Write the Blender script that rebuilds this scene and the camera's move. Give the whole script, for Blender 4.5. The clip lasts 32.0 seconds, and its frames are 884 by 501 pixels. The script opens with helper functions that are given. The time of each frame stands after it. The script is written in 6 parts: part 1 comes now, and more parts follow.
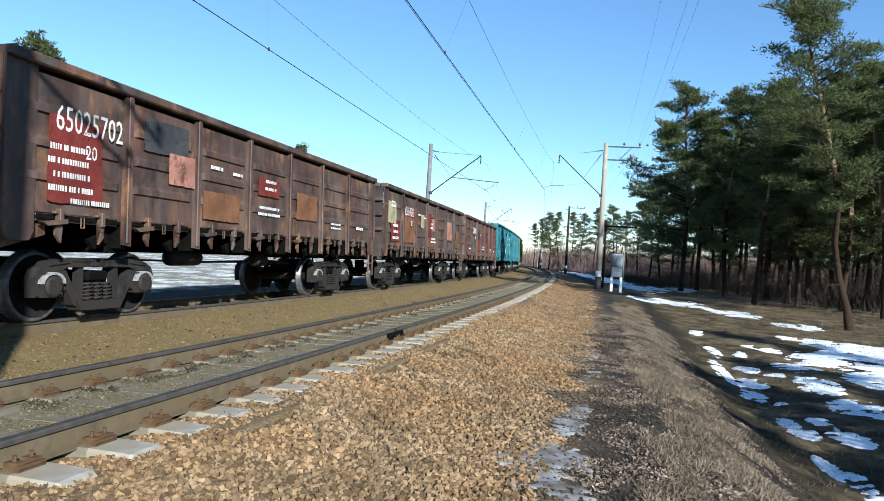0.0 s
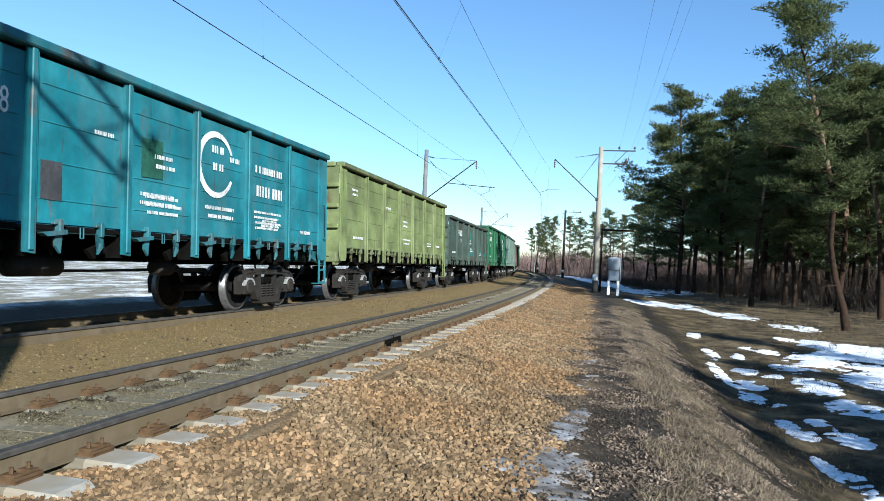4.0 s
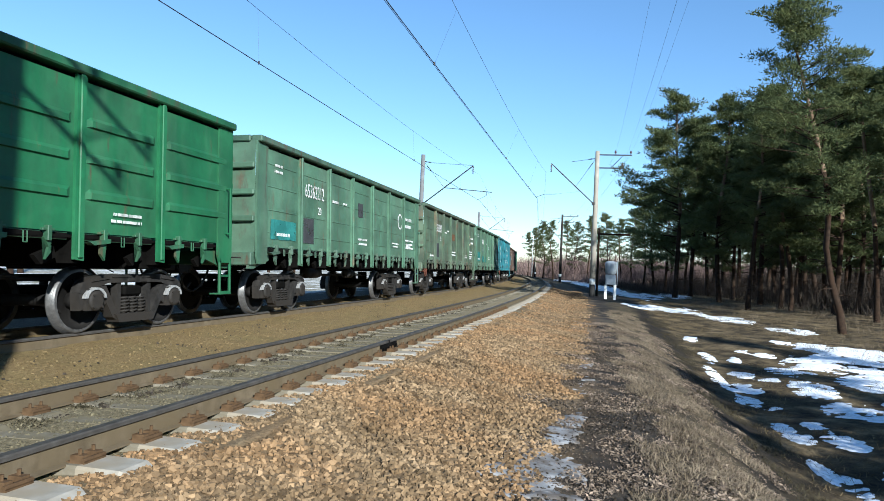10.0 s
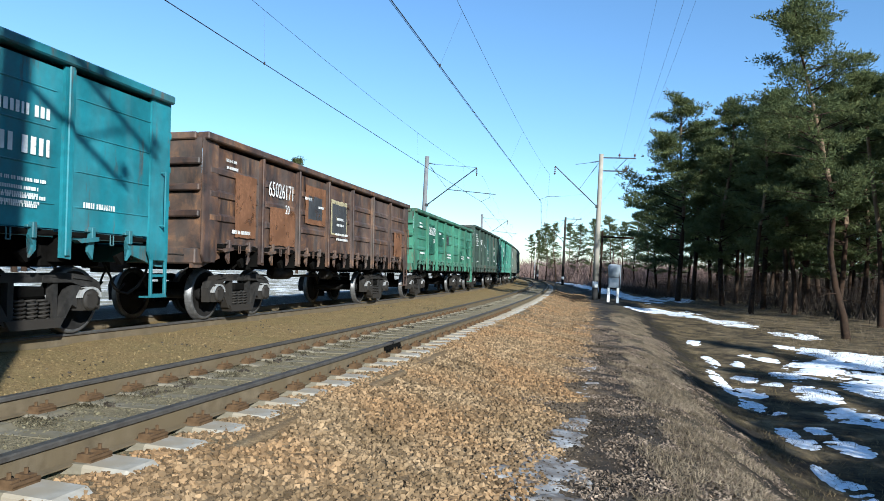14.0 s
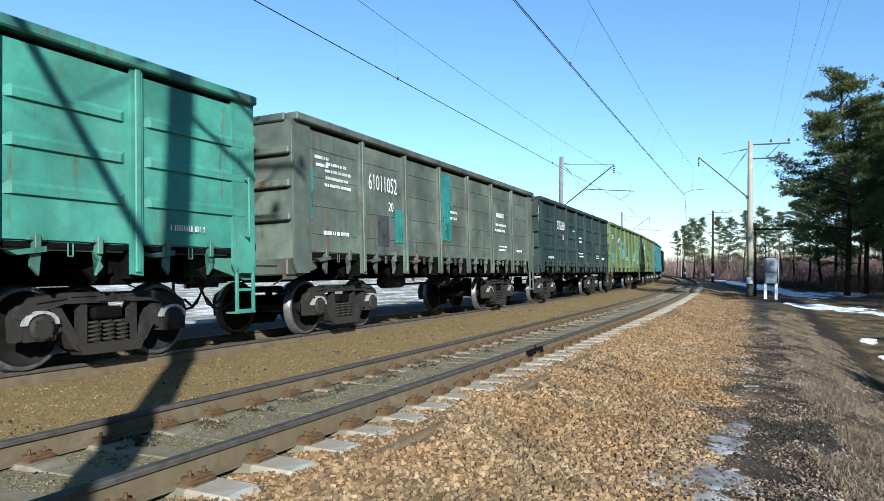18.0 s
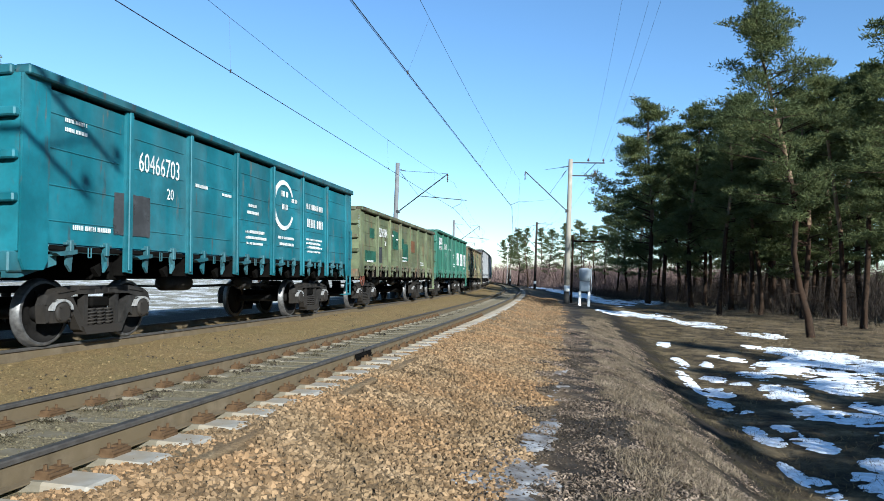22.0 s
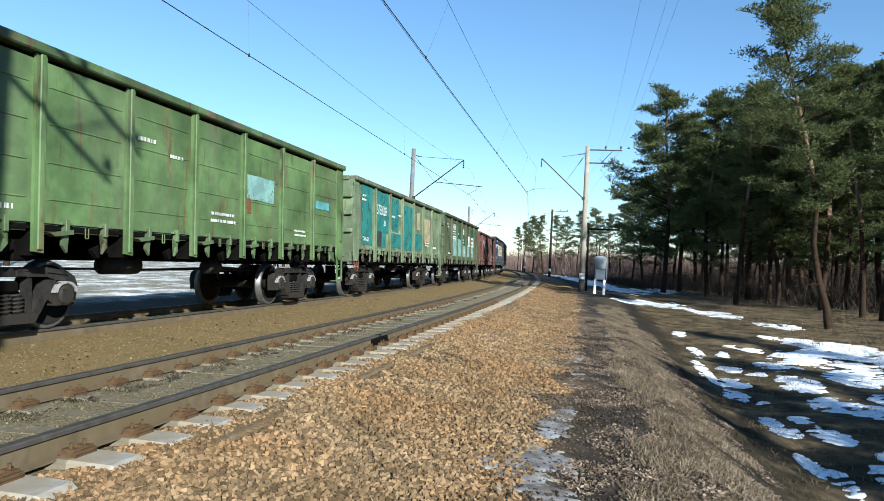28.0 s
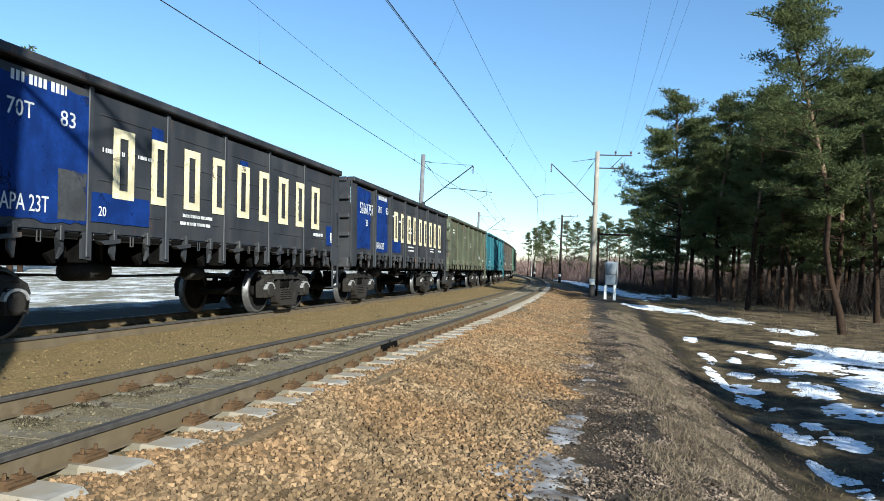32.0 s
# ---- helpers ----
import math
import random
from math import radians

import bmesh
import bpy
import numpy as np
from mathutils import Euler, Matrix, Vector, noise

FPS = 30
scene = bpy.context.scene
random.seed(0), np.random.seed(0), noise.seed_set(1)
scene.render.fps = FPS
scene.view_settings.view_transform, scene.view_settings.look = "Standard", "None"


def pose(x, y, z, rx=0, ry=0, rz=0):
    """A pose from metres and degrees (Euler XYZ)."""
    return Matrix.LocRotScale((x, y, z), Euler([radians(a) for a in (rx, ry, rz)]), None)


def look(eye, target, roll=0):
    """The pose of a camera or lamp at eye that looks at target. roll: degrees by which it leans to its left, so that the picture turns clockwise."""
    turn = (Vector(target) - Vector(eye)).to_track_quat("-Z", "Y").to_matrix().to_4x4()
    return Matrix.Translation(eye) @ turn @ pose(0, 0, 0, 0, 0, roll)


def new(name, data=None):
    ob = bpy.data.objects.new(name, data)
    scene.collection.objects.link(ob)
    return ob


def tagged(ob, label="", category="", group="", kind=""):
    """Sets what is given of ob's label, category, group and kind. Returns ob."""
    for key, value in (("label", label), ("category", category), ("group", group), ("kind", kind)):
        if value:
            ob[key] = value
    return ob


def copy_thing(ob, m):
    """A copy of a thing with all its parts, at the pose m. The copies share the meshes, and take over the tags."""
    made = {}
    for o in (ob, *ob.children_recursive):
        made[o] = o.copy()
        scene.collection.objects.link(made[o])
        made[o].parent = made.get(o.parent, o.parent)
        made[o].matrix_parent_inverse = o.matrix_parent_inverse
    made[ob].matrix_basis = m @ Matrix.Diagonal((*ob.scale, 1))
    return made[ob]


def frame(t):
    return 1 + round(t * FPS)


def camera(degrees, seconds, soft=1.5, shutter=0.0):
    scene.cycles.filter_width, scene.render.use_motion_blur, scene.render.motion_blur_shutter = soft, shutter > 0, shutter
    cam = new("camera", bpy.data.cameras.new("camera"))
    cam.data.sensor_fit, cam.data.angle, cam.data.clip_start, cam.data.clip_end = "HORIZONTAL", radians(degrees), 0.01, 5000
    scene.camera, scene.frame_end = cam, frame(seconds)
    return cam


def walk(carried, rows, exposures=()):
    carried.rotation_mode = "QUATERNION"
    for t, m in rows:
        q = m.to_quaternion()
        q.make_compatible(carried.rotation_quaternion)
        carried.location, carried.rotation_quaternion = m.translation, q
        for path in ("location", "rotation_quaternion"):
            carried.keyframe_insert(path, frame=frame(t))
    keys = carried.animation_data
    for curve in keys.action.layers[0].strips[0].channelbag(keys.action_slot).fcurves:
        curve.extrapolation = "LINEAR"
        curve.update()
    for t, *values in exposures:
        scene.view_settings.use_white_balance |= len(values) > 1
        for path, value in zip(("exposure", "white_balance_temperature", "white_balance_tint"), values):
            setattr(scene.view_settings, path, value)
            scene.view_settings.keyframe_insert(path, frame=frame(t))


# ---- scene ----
cam = camera(65.37, 32.0, soft=0.9)
# seconds, yaw, pitch, roll, sideways sway
VIEW = [
    (0, 0.11, 0.39, -3.56, -0.015), (0.5, -0.03, 0.33, -3.53, -0.007), (1, -0.45, 0.01, -3.45, 0.003), (1.5, -0.76, -0.16,
    -3.67, -0.004), (2, -2.69, 0.44, -2.88, -0.018), (2.5, -1.27, 0.83, -2.89, -0.018), (3, -0.51, 0.93, -3.42, -0.018),
    (3.5, -0.24, 0.80, -3.04, -0.016), (5.5, -0.34, 1.29, -2.46, -0.003), (6, -0.80, 1.13, -2.32, -0.013), (6.5, -0.11,
    1.08, -2.39, -0.015), (7, -0.40, 1.15, -2.44, -0.018), (7.5, -0.24, 1.54, -2.01, 0.008), (8, -0.55, 1.51, -1.68, 0.009),
    (8.5, -0.43, 1.12, -2.12, -0.001), (9, 0.19, 1.30, -2.24, -0.009), (9.5, 0.68, 0.94, -1.91, -0.008), (10, -0.35, 1.28,
    -2.63, 0.023), (10.5, -1.47, 1.10, -2.50, 0.017), (11, -0.39, 1.25, -4.04, 0.016), (11.5, -2.22, 1.54, -2.97, 0.032),
    (12, -3.47, 0.76, -2.83, 0.032), (12.5, -3.07, 0.99, -2.45, 0.023), (13, -2.60, 1.11, -2.54, 0.005), (13.5, -1.23, 0.98,
    -2.92, 0.004), (14, -0.15, 1.41, -3.08, -0.011), (14.5, -0.64, 1.72, -3.10, 0.002), (16.5, 0.70, 2.80, -2.78, -0.011),
    (17, 0.56, 2.79, -3.12, -0.014), (17.5, 7.32, -0.15, 0.45, -0.023), (18, 11.34, 1.37, -0.78, -0.010), (18.5, 10.40,
    1.71, -3.40, -0.005), (19, 5.78, 3.49, -2.04, -0.012), (19.5, 3.83, 3.40, -2.44, -0.015), (20, 0.90, 2.94, -2.40,
    -0.006), (20.5, 0.38, 1.88, -2.36, -0.003), (21, 0.04, 1.25, -1.93, 0.015), (21.5, -1.92, 1.70, -1.98, 0.043), (22,
    -2.39, 2.04, -2.13, 0.042), (22.5, -0.95, 1.18, -2.73, 0.029), (23, 0.09, 1.05, -2.53, 0.011), (23.5, -1.22, 1.17,
    -2.49, 0.008), (24, -0.83, 0.86, -2.46, 0.007), (24.5, -0.43, 1.11, -2.43, 0.007), (25, 1.04, 0.24, -1.63, 0.001),
    (25.5, 0.81, -0.12, -2.03, 0.027), (26, 0.01, 0.61, -2.02, 0.026), (26.5, -1.26, 1.08, -2.26, 0.011), (28.5, -0.78,
    0.79, -3.28, -0.004), (29, 0.33, 0.76, -3.27, -0.007), (29.5, 0.23, 0.92, -2.99, -0.004), (30, 0.03, 0.74, -2.77,
    -0.001), (30.5, 0.08, 0.83, -2.68, 0.011), (31, -0.08, 0.96, -2.91, 0.003), (31.5, -0.38, 1.05, -2.93, 0.006), (32,
    -0.39, 1.27, -2.75, 0.002)
]
EYE = 1.273
walk(cam, [(t, pose(dx, 0, EYE, 90 + pitch, roll, yaw)) for t, yaw, pitch, roll, dx in VIEW], [(0, 1.18, 5680, 4), (25.4, 1.18, 5680, 4), (26, 1.18, 5920, 3), (32, 1.18, 5920, 3)])

# ---- light: low sun behind the camera, clear sky ----
SUN_EL = radians(24)
SUN_AZ = (0.44, -0.90)          # ground direction towards the sun
world = bpy.data.worlds.new("clear_sky")
scene.world = world
world.use_nodes = True
wn = world.node_tree.nodes
sky = wn.new("ShaderNodeTexSky")
sky.sky_type, sky.sun_disc = "NISHITA", False
sky.sun_elevation, sky.sun_rotation = SUN_EL, math.atan2(SUN_AZ[0], SUN_AZ[1])
sky.air_density, sky.dust_density, sky.ozone_density = 1.12, 0.0, 4.5
wn["Background"].inputs["Strength"].default_value = 0.079
world.node_tree.links.new(sky.outputs[0], wn["Background"].inputs["Color"])
sun = new("sun", bpy.data.lights.new("sun", "SUN"))
sun.data.energy, sun.data.angle, sun.data.color = 5.0, radians(0.5), (1.0, 0.94, 0.84)
sun.matrix_world = look((0, 0, 60), Vector((0, 0, 60)) - Vector((SUN_AZ[0] * math.cos(SUN_EL), SUN_AZ[1] * math.cos(SUN_EL), math.sin(SUN_EL))))


# ---- materials ----
def nodes_of(name):
    m = bpy.data.materials.new(name)
    m.use_nodes = True
    n, l = m.node_tree.nodes, m.node_tree.links
    return m, n, l, n["Principled BSDF"]


def coords(n, l, scale=(1, 1, 1), kind="Object"):
    c, mp = n.new("ShaderNodeTexCoord"), n.new("ShaderNodeMapping")
    mp.inputs["Scale"].default_value = scale
    l.new(c.outputs[kind], mp.inputs["Vector"])
    return mp.outputs[0]


def noise_tex(n, l, vec, scale, detail=4.0, rough=0.6, dist=0.0):
    t = n.new("ShaderNodeTexNoise")
    t.inputs["Scale"].default_value, t.inputs["Detail"].default_value = scale, detail
    t.inputs["Roughness"].default_value, t.inputs["Distortion"].default_value = rough, dist
    l.new(vec, t.inputs["Vector"])
    return t.outputs["Fac"]


def ramp(n, l, fac, stops):
    r = n.new("ShaderNodeValToRGB")
    el = r.color_ramp.elements
    while len(el) < len(stops):
        el.new(0.5)
    for e, (p, c) in zip(el, stops):
        e.position = p
        e.color = (c, c, c, 1) if isinstance(c, (int, float)) else (*c, 1)
    l.new(fac, r.inputs[0])
    return r.outputs[0]


def mix(n, l, fac, a, b, mode="MIX"):
    x = n.new("ShaderNodeMix")
    x.data_type, x.blend_type = "RGBA", mode
    for sock, v in ((x.inputs[0], fac), (x.inputs[6], a), (x.inputs[7], b)):
        if isinstance(v, (int, float)):
            sock.default_value = v
        elif isinstance(v, tuple):
            sock.default_value = (*v, 1)
        else:
            l.new(v, sock)
    return x.outputs[2]


def bump(n, l, bsdf, height, strength=0.3, distance=0.02):
    b = n.new("ShaderNodeBump")
    b.inputs["Strength"].default_value, b.inputs["Distance"].default_value = strength, distance
    l.new(height, b.inputs["Height"])
    l.new(b.outputs[0], bsdf.inputs["Normal"])


def speckled(name, dark, light, scale=8.0, rough=0.85, metal=0.0, second=0.0, tone=None, bumps=0.25, kind="Object", island=0.0, gloss=None):
    """A surface of two tones at two scales, with fine relief."""
    m, n, l, p = nodes_of(name)
    v = coords(n, l, kind=kind)
    a = noise_tex(n, l, v, scale, 6)
    col = ramp(n, l, a, [(0.3, dark), (0.7, light)])
    if second:
        b = noise_tex(n, l, v, second, 3)
        col = mix(n, l, ramp(n, l, b, [(0.42, 0.0), (0.62, 1.0)]), col, tone)
    if island:
        g = n.new("ShaderNodeNewGeometry")
        r = ramp(n, l, g.outputs["Random Per Island"], [(0.0, 1 - island), (1.0, 1 + island)])
        col = mix(n, l, 1.0, col, r, "MULTIPLY")
    l.new(col, p.inputs["Base Color"])
    p.inputs["Roughness"].default_value, p.inputs["Metallic"].default_value = rough, metal
    # dusty, matt surfaces have hardly any gloss
    p.inputs["Specular IOR Level"].default_value = gloss if gloss is not None else 0.12 if rough >= 0.7 else 0.45
    bump(n, l, p, a, bumps)
    return m


def wagon_paint():
    """Weathered paint in the object's own colour; its alpha is the share of rust and grime."""
    m, n, l, p = nodes_of("weathered_wagon_paint")
    info = n.new("ShaderNodeObjectInfo")
    c = n.new("ShaderNodeTexCoord")
    off = n.new("ShaderNodeVectorMath")
    off.operation = "MULTIPLY_ADD"
    comb = n.new("ShaderNodeCombineXYZ")
    for i in range(3):
        l.new(info.outputs["Random"], comb.inputs[i])
    l.new(comb.outputs[0], off.inputs[0])
    off.inputs[1].default_value = (40, 60, 30)
    l.new(c.outputs["Object"], off.inputs[2])
    v = off.outputs[0]
    stretch = n.new("ShaderNodeMapping")
    stretch.inputs["Scale"].default_value = (1.0, 2.6, 0.35)
    l.new(v, stretch.inputs["Vector"])
    big = noise_tex(n, l, v, 0.9, 5, 0.65)
    fine = noise_tex(n, l, v, 9.0, 6, 0.7)
    streak = noise_tex(n, l, stretch.outputs[0], 2.2, 5, 0.7)
    # worn old paint is blotched more strongly than fresh paint
    blotch = mix(n, l, info.outputs["Alpha"], ramp(n, l, big, [(0.3, 0.8), (0.7, 1.18)]), ramp(n, l, big, [(0.36, 0.3), (0.5, 0.9), (0.62, 1.8)]))
    base = mix(n, l, 1.0, info.outputs["Color"], blotch, "MULTIPLY")
    base = mix(n, l, 1.0, base, ramp(n, l, fine, [(0.3, 0.88), (0.7, 1.1)]), "MULTIPLY")
    # grime and rust, more of it the higher the alpha
    add = n.new("ShaderNodeMath")
    add.operation = "MULTIPLY_ADD"
    l.new(info.outputs["Alpha"], add.inputs[0])
    add.inputs[1].default_value = 0.30
    l.new(streak, add.inputs[2])
    rust = ramp(n, l, add.outputs[0], [(0.66, 0.0), (0.78, 1.0)])
    spots = noise_tex(n, l, v, 1.5, 6, 0.72, 0.6)
    rustcol = ramp(n, l, spots, [(0.36, (0.014, 0.010, 0.009)), (0.47, (0.055, 0.028, 0.018)), (0.55, (0.085, 0.042, 0.022)), (0.66, (0.19, 0.088, 0.036))])
    sc = n.new("ShaderNodeMath")
    sc.operation = "MULTIPLY"
    l.new(rust, sc.inputs[0])
    sc.inputs[1].default_value = 0.8
    col = mix(n, l, sc.outputs[0], base, rustcol)
    dust = ramp(n, l, noise_tex(n, l, stretch.outputs[0], 0.7, 4), [(0.45, 0.0), (0.8, 0.35)])
    dusty = n.new("ShaderNodeMath")
    dusty.operation = "MULTIPLY"
    l.new(dust, dusty.inputs[0])
    l.new(ramp(n, l, info.outputs["Alpha"], [(0.1, 0.3), (0.6, 1.0)]), dusty.inputs[1])
    col = mix(n, l, dusty.outputs[0], col, (0.18, 0.16, 0.135))
    l.new(col, p.inputs["Base Color"])
    l.new(ramp(n, l, big, [(0.3, 0.5), (0.7, 0.75)]), p.inputs["Roughness"])
    bump(n, l, p, noise_tex(n, l, v, 2.2, 3), 0.35, 0.02)
    return m


PAINT = wagon_paint()
GEAR = speckled("grimy_cast_steel", (0.0055, 0.005, 0.0047), (0.029, 0.0265, 0.0245), 6, 0.7, 0.0, 1.4, (0.022, 0.0185, 0.0155), gloss=0.18)
# blacker than soot: the shade under the wagons is put into this colour
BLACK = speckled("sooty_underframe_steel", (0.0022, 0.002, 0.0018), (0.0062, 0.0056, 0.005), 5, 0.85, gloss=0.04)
TREAD = speckled("worn_bright_steel", (0.045, 0.043, 0.042), (0.115, 0.11, 0.107), 12, 0.42, 0.4)
WHEEL = speckled("dark_wheel_steel", (0.0036, 0.0032, 0.003), (0.013, 0.0115, 0.0105), 5, 0.75, 0.0, gloss=0.16)
# rubbed steel made paler so that its colour carries the sun's glints
GLINT_WORN = speckled("rubbed_grey_steel", (0.20, 0.195, 0.19), (0.46, 0.45, 0.44), 9, 0.45, 0.35)
RED = speckled("faded_red_paint", (0.07, 0.022, 0.014), (0.125, 0.05, 0.033), 9, 0.7)
RAIL = speckled("rusty_rail_web", (0.072, 0.054, 0.033), (0.135, 0.105, 0.068), 7, 0.85, 0.0, 1.2, (0.10, 0.075, 0.044))
RAILTOP = speckled("worn_rail_head", (0.034, 0.030, 0.027), (0.066, 0.060, 0.054), 10, 0.6, 0.0, gloss=0.12)
CLIP = speckled("rusty_clip_iron", (0.045, 0.026, 0.013), (0.11, 0.066, 0.034), 9, 0.9)
CONCRETE = speckled("weathered_sleeper_concrete", (0.22, 0.205, 0.18), (0.37, 0.35, 0.315), 9, 0.9, 0, 1.6, (0.25, 0.21, 0.155))
DIRTYCON = speckled("dirt_covered_concrete", (0.10, 0.085, 0.06), (0.215, 0.188, 0.142), 7, 0.95, 0, 2.2, (0.13, 0.108, 0.07))
MASTCON = speckled("pale_mast_concrete", (0.215, 0.194, 0.16), (0.315, 0.29, 0.25), 3.5, 0.85, 0, 0.8, (0.25, 0.224, 0.186))
DARKWOOD = speckled("dark_weathered_mast", (0.0196, 0.0157, 0.0134), (0.0476, 0.0392, 0.0325), 4, 0.85)
TARRED = speckled("black_tarred_concrete", (0.0098, 0.0098, 0.0098), (0.0245, 0.0235, 0.0221), 5, 0.7)
STEELGREY = speckled("dark_bracket_steel", (0.0192, 0.0192, 0.0205), (0.0448, 0.0448, 0.0461), 7, 0.6, 0.4)
WIRE = speckled("dull_copper_wire", (0.024, 0.0224, 0.0208), (0.048, 0.0416, 0.0368), 7, 0.5, 0.6)
GLASSY = speckled("brown_porcelain", (0.048, 0.02, 0.0144), (0.08, 0.036, 0.024), 5, 0.3)
CABINET = speckled("faded_grey_green_enamel", (0.19, 0.215, 0.235), (0.31, 0.34, 0.37), 4, 0.6, 0, 1.1, (0.24, 0.26, 0.28))
WHITEWASH = speckled("flaking_whitewash", (0.589, 0.589, 0.57), (0.779, 0.779, 0.76), 7, 0.85)
BARK = speckled("pine_bark", (0.00952, 0.00648, 0.00486), (0.0432, 0.027, 0.0176), 6, 0.9, 0, 0.9, (0.0297, 0.0162, 0.00952), 0.6)
UPBARK = speckled("orange_upper_pine_bark", (0.075, 0.049, 0.031), (0.19, 0.135, 0.09), 8, 0.9, 0, 1.5, (0.12, 0.08, 0.05), 0.5)
# the broad paler tone paints sunlit clumps into the crown
NEEDLE = speckled("pine_needles", (0.028, 0.042, 0.019), (0.135, 0.14, 0.052), 0.45, 0.75, 0, 1.3, (0.066, 0.082, 0.035), 0.0, island=0.15, gloss=0.1)


def let_light_through(m, col, share):
    """Thin leaves glow a little when lit from behind."""
    n, l = m.node_tree.nodes, m.node_tree.links
    t, x = n.new("ShaderNodeBsdfTranslucent"), n.new("ShaderNodeMixShader")
    t.inputs["Color"].default_value, x.inputs[0].default_value = (*col, 1), share
    l.new(n["Principled BSDF"].outputs[0], x.inputs[1])
    l.new(t.outputs[0], x.inputs[2])
    l.new(x.outputs[0], n["Material Output"].inputs["Surface"])


let_light_through(NEEDLE, (0.13, 0.155, 0.065), 0.38)
TWIG = speckled("bare_twigs", (0.024, 0.0185, 0.0145), (0.058, 0.045, 0.036), 0.4, 0.9, island=0.4)
DRYGRASS = speckled("dry_grass", (0.092, 0.070, 0.046), (0.225, 0.176, 0.122), 1.2, 0.9, bumps=0.0, island=0.45)
LITTER = speckled("brown_leaf_litter", (0.052, 0.039, 0.029), (0.235, 0.178, 0.132), 2.0, 0.9, bumps=0.0, island=0.6)
STONE = speckled("tan_ballast_stone", (0.085, 0.056, 0.029), (0.232, 0.160, 0.092), 1.6, 0.9, 0, 0.5, (0.175, 0.106, 0.053), 0.3, island=0.55)
VERGESTONE = speckled("mossy_ballast_stone", (0.085, 0.06, 0.028), (0.165, 0.12, 0.06), 1.6, 0.9, 0, 0.5, (0.12, 0.085, 0.036), 0.3, island=0.4)
GREYSTONE = speckled("grey_dirty_stone", (0.0658, 0.0565, 0.0352), (0.145, 0.125, 0.0812), 1.6, 0.9, 0, 0.7, (0.0986, 0.0838, 0.0488), 0.3, island=0.45)
ICE = speckled("grey_ice_film", (0.17, 0.165, 0.162), (0.43, 0.42, 0.415), 7, 0.55, 0, 3.5, (0.10, 0.083, 0.068), 0.5, gloss=0.3)
# twigs paled in colour to stand for haze over the distance
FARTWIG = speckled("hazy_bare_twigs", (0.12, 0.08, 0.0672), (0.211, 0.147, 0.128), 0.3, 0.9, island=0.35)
MASTGREY = speckled("grey_mast_concrete", (0.105, 0.107, 0.112), (0.168, 0.17, 0.178), 3.5, 0.85, 0, 0.8, (0.13, 0.13, 0.134))
SNOW = speckled("old_granular_snow", (0.72, 0.75, 0.80), (0.88, 0.89, 0.91), 5, 0.75, 0, 9.0, (0.62, 0.62, 0.62), 0.5)
DARKSTONE = speckled("dark_path_grit", (0.0184, 0.0147, 0.0116), (0.0525, 0.042, 0.0315), 1.6, 0.95, 0, 0.7, (0.0315, 0.0252, 0.0189), 0.3, island=0.5)
FIELDGRASS = speckled("dull_field_grass", (0.068, 0.050, 0.025), (0.172, 0.130, 0.070), 0.8, 0.9, bumps=0.0, island=0.45)
WEED = speckled("dry_weed", (0.0336, 0.0286, 0.0168), (0.0672, 0.0552, 0.0319), 3, 0.9, island=0.4)


def letter_paint(name, col, rough=0.7):
    """Brushed-on paint, worn through to the wall in places."""
    m = speckled(name, tuple(c * 0.55 for c in col), tuple(c * 0.88 for c in col), 14, rough, 0, 2.5, tuple(c * 0.5 for c in col), 0.0)
    n, l = m.node_tree.nodes, m.node_tree.links
    c, info, off = n.new("ShaderNodeTexCoord"), n.new("ShaderNodeObjectInfo"), n.new("ShaderNodeVectorMath")
    off.operation = "MULTIPLY_ADD"
    l.new(info.outputs["Random"], off.inputs[0])
    off.inputs[1].default_value = (31, 47, 23)
    l.new(c.outputs["Object"], off.inputs[2])
    worn = noise_tex(n, l, off.outputs[0], 2.6, 8, 0.72, 0.4)
    l.new(ramp(n, l, worn, [(0.36, 0.25), (0.43, 1.0)]), n["Principled BSDF"].inputs["Alpha"])
    return m


INK = {
    "white": letter_paint("white_stencil_paint", (0.80, 0.80, 0.78)),
    "cream": letter_paint("cream_letter_paint", (0.85, 0.74, 0.47)),
    "black": letter_paint("black_stencil_paint", (0.02, 0.02, 0.022)),
    "red": letter_paint("dull_red_patch_paint", (0.175, 0.034, 0.028)),
    "teal": letter_paint("teal_patch_paint", (0.045, 0.215, 0.195)),
    "blue": letter_paint("deep_blue_patch_paint", (0.008, 0.033, 0.17)),
    "dark": letter_paint("dark_patch_paint", (0.06, 0.062, 0.066)),
    "green": letter_paint("dark_green_patch_paint", (0.03, 0.11, 0.075)),
    "pale": letter_paint("pale_teal_patch_paint", (0.25, 0.43, 0.40)),
    "brickred": letter_paint("brick_red_patch_paint", (0.21, 0.062, 0.042)),
    "slate": letter_paint("dull_slate_patch_paint", (0.055, 0.075, 0.085)),
    "rust": letter_paint("orange_rust_patch", (0.20, 0.095, 0.05)),
    "cyan": letter_paint("bright_cyan_patch_paint", (0.13, 0.37, 0.39)),
    "pink": letter_paint("pale_red_patch_paint", (0.42, 0.20, 0.15)),
    "sand": letter_paint("sandy_bare_patch", (0.42, 0.36, 0.22)),
}


# ---- the line: two tracks on one long left-hand curve ----
R_LINE, TH0, X0 = 687.4, radians(14.768), -4.4035
GAP_TRACKS, CANT = 4.193, 0.043
CX, CY = X0 - R_LINE * math.cos(TH0), R_LINE * math.sin(TH0)


def heading(s):
    return TH0 - s / R_LINE


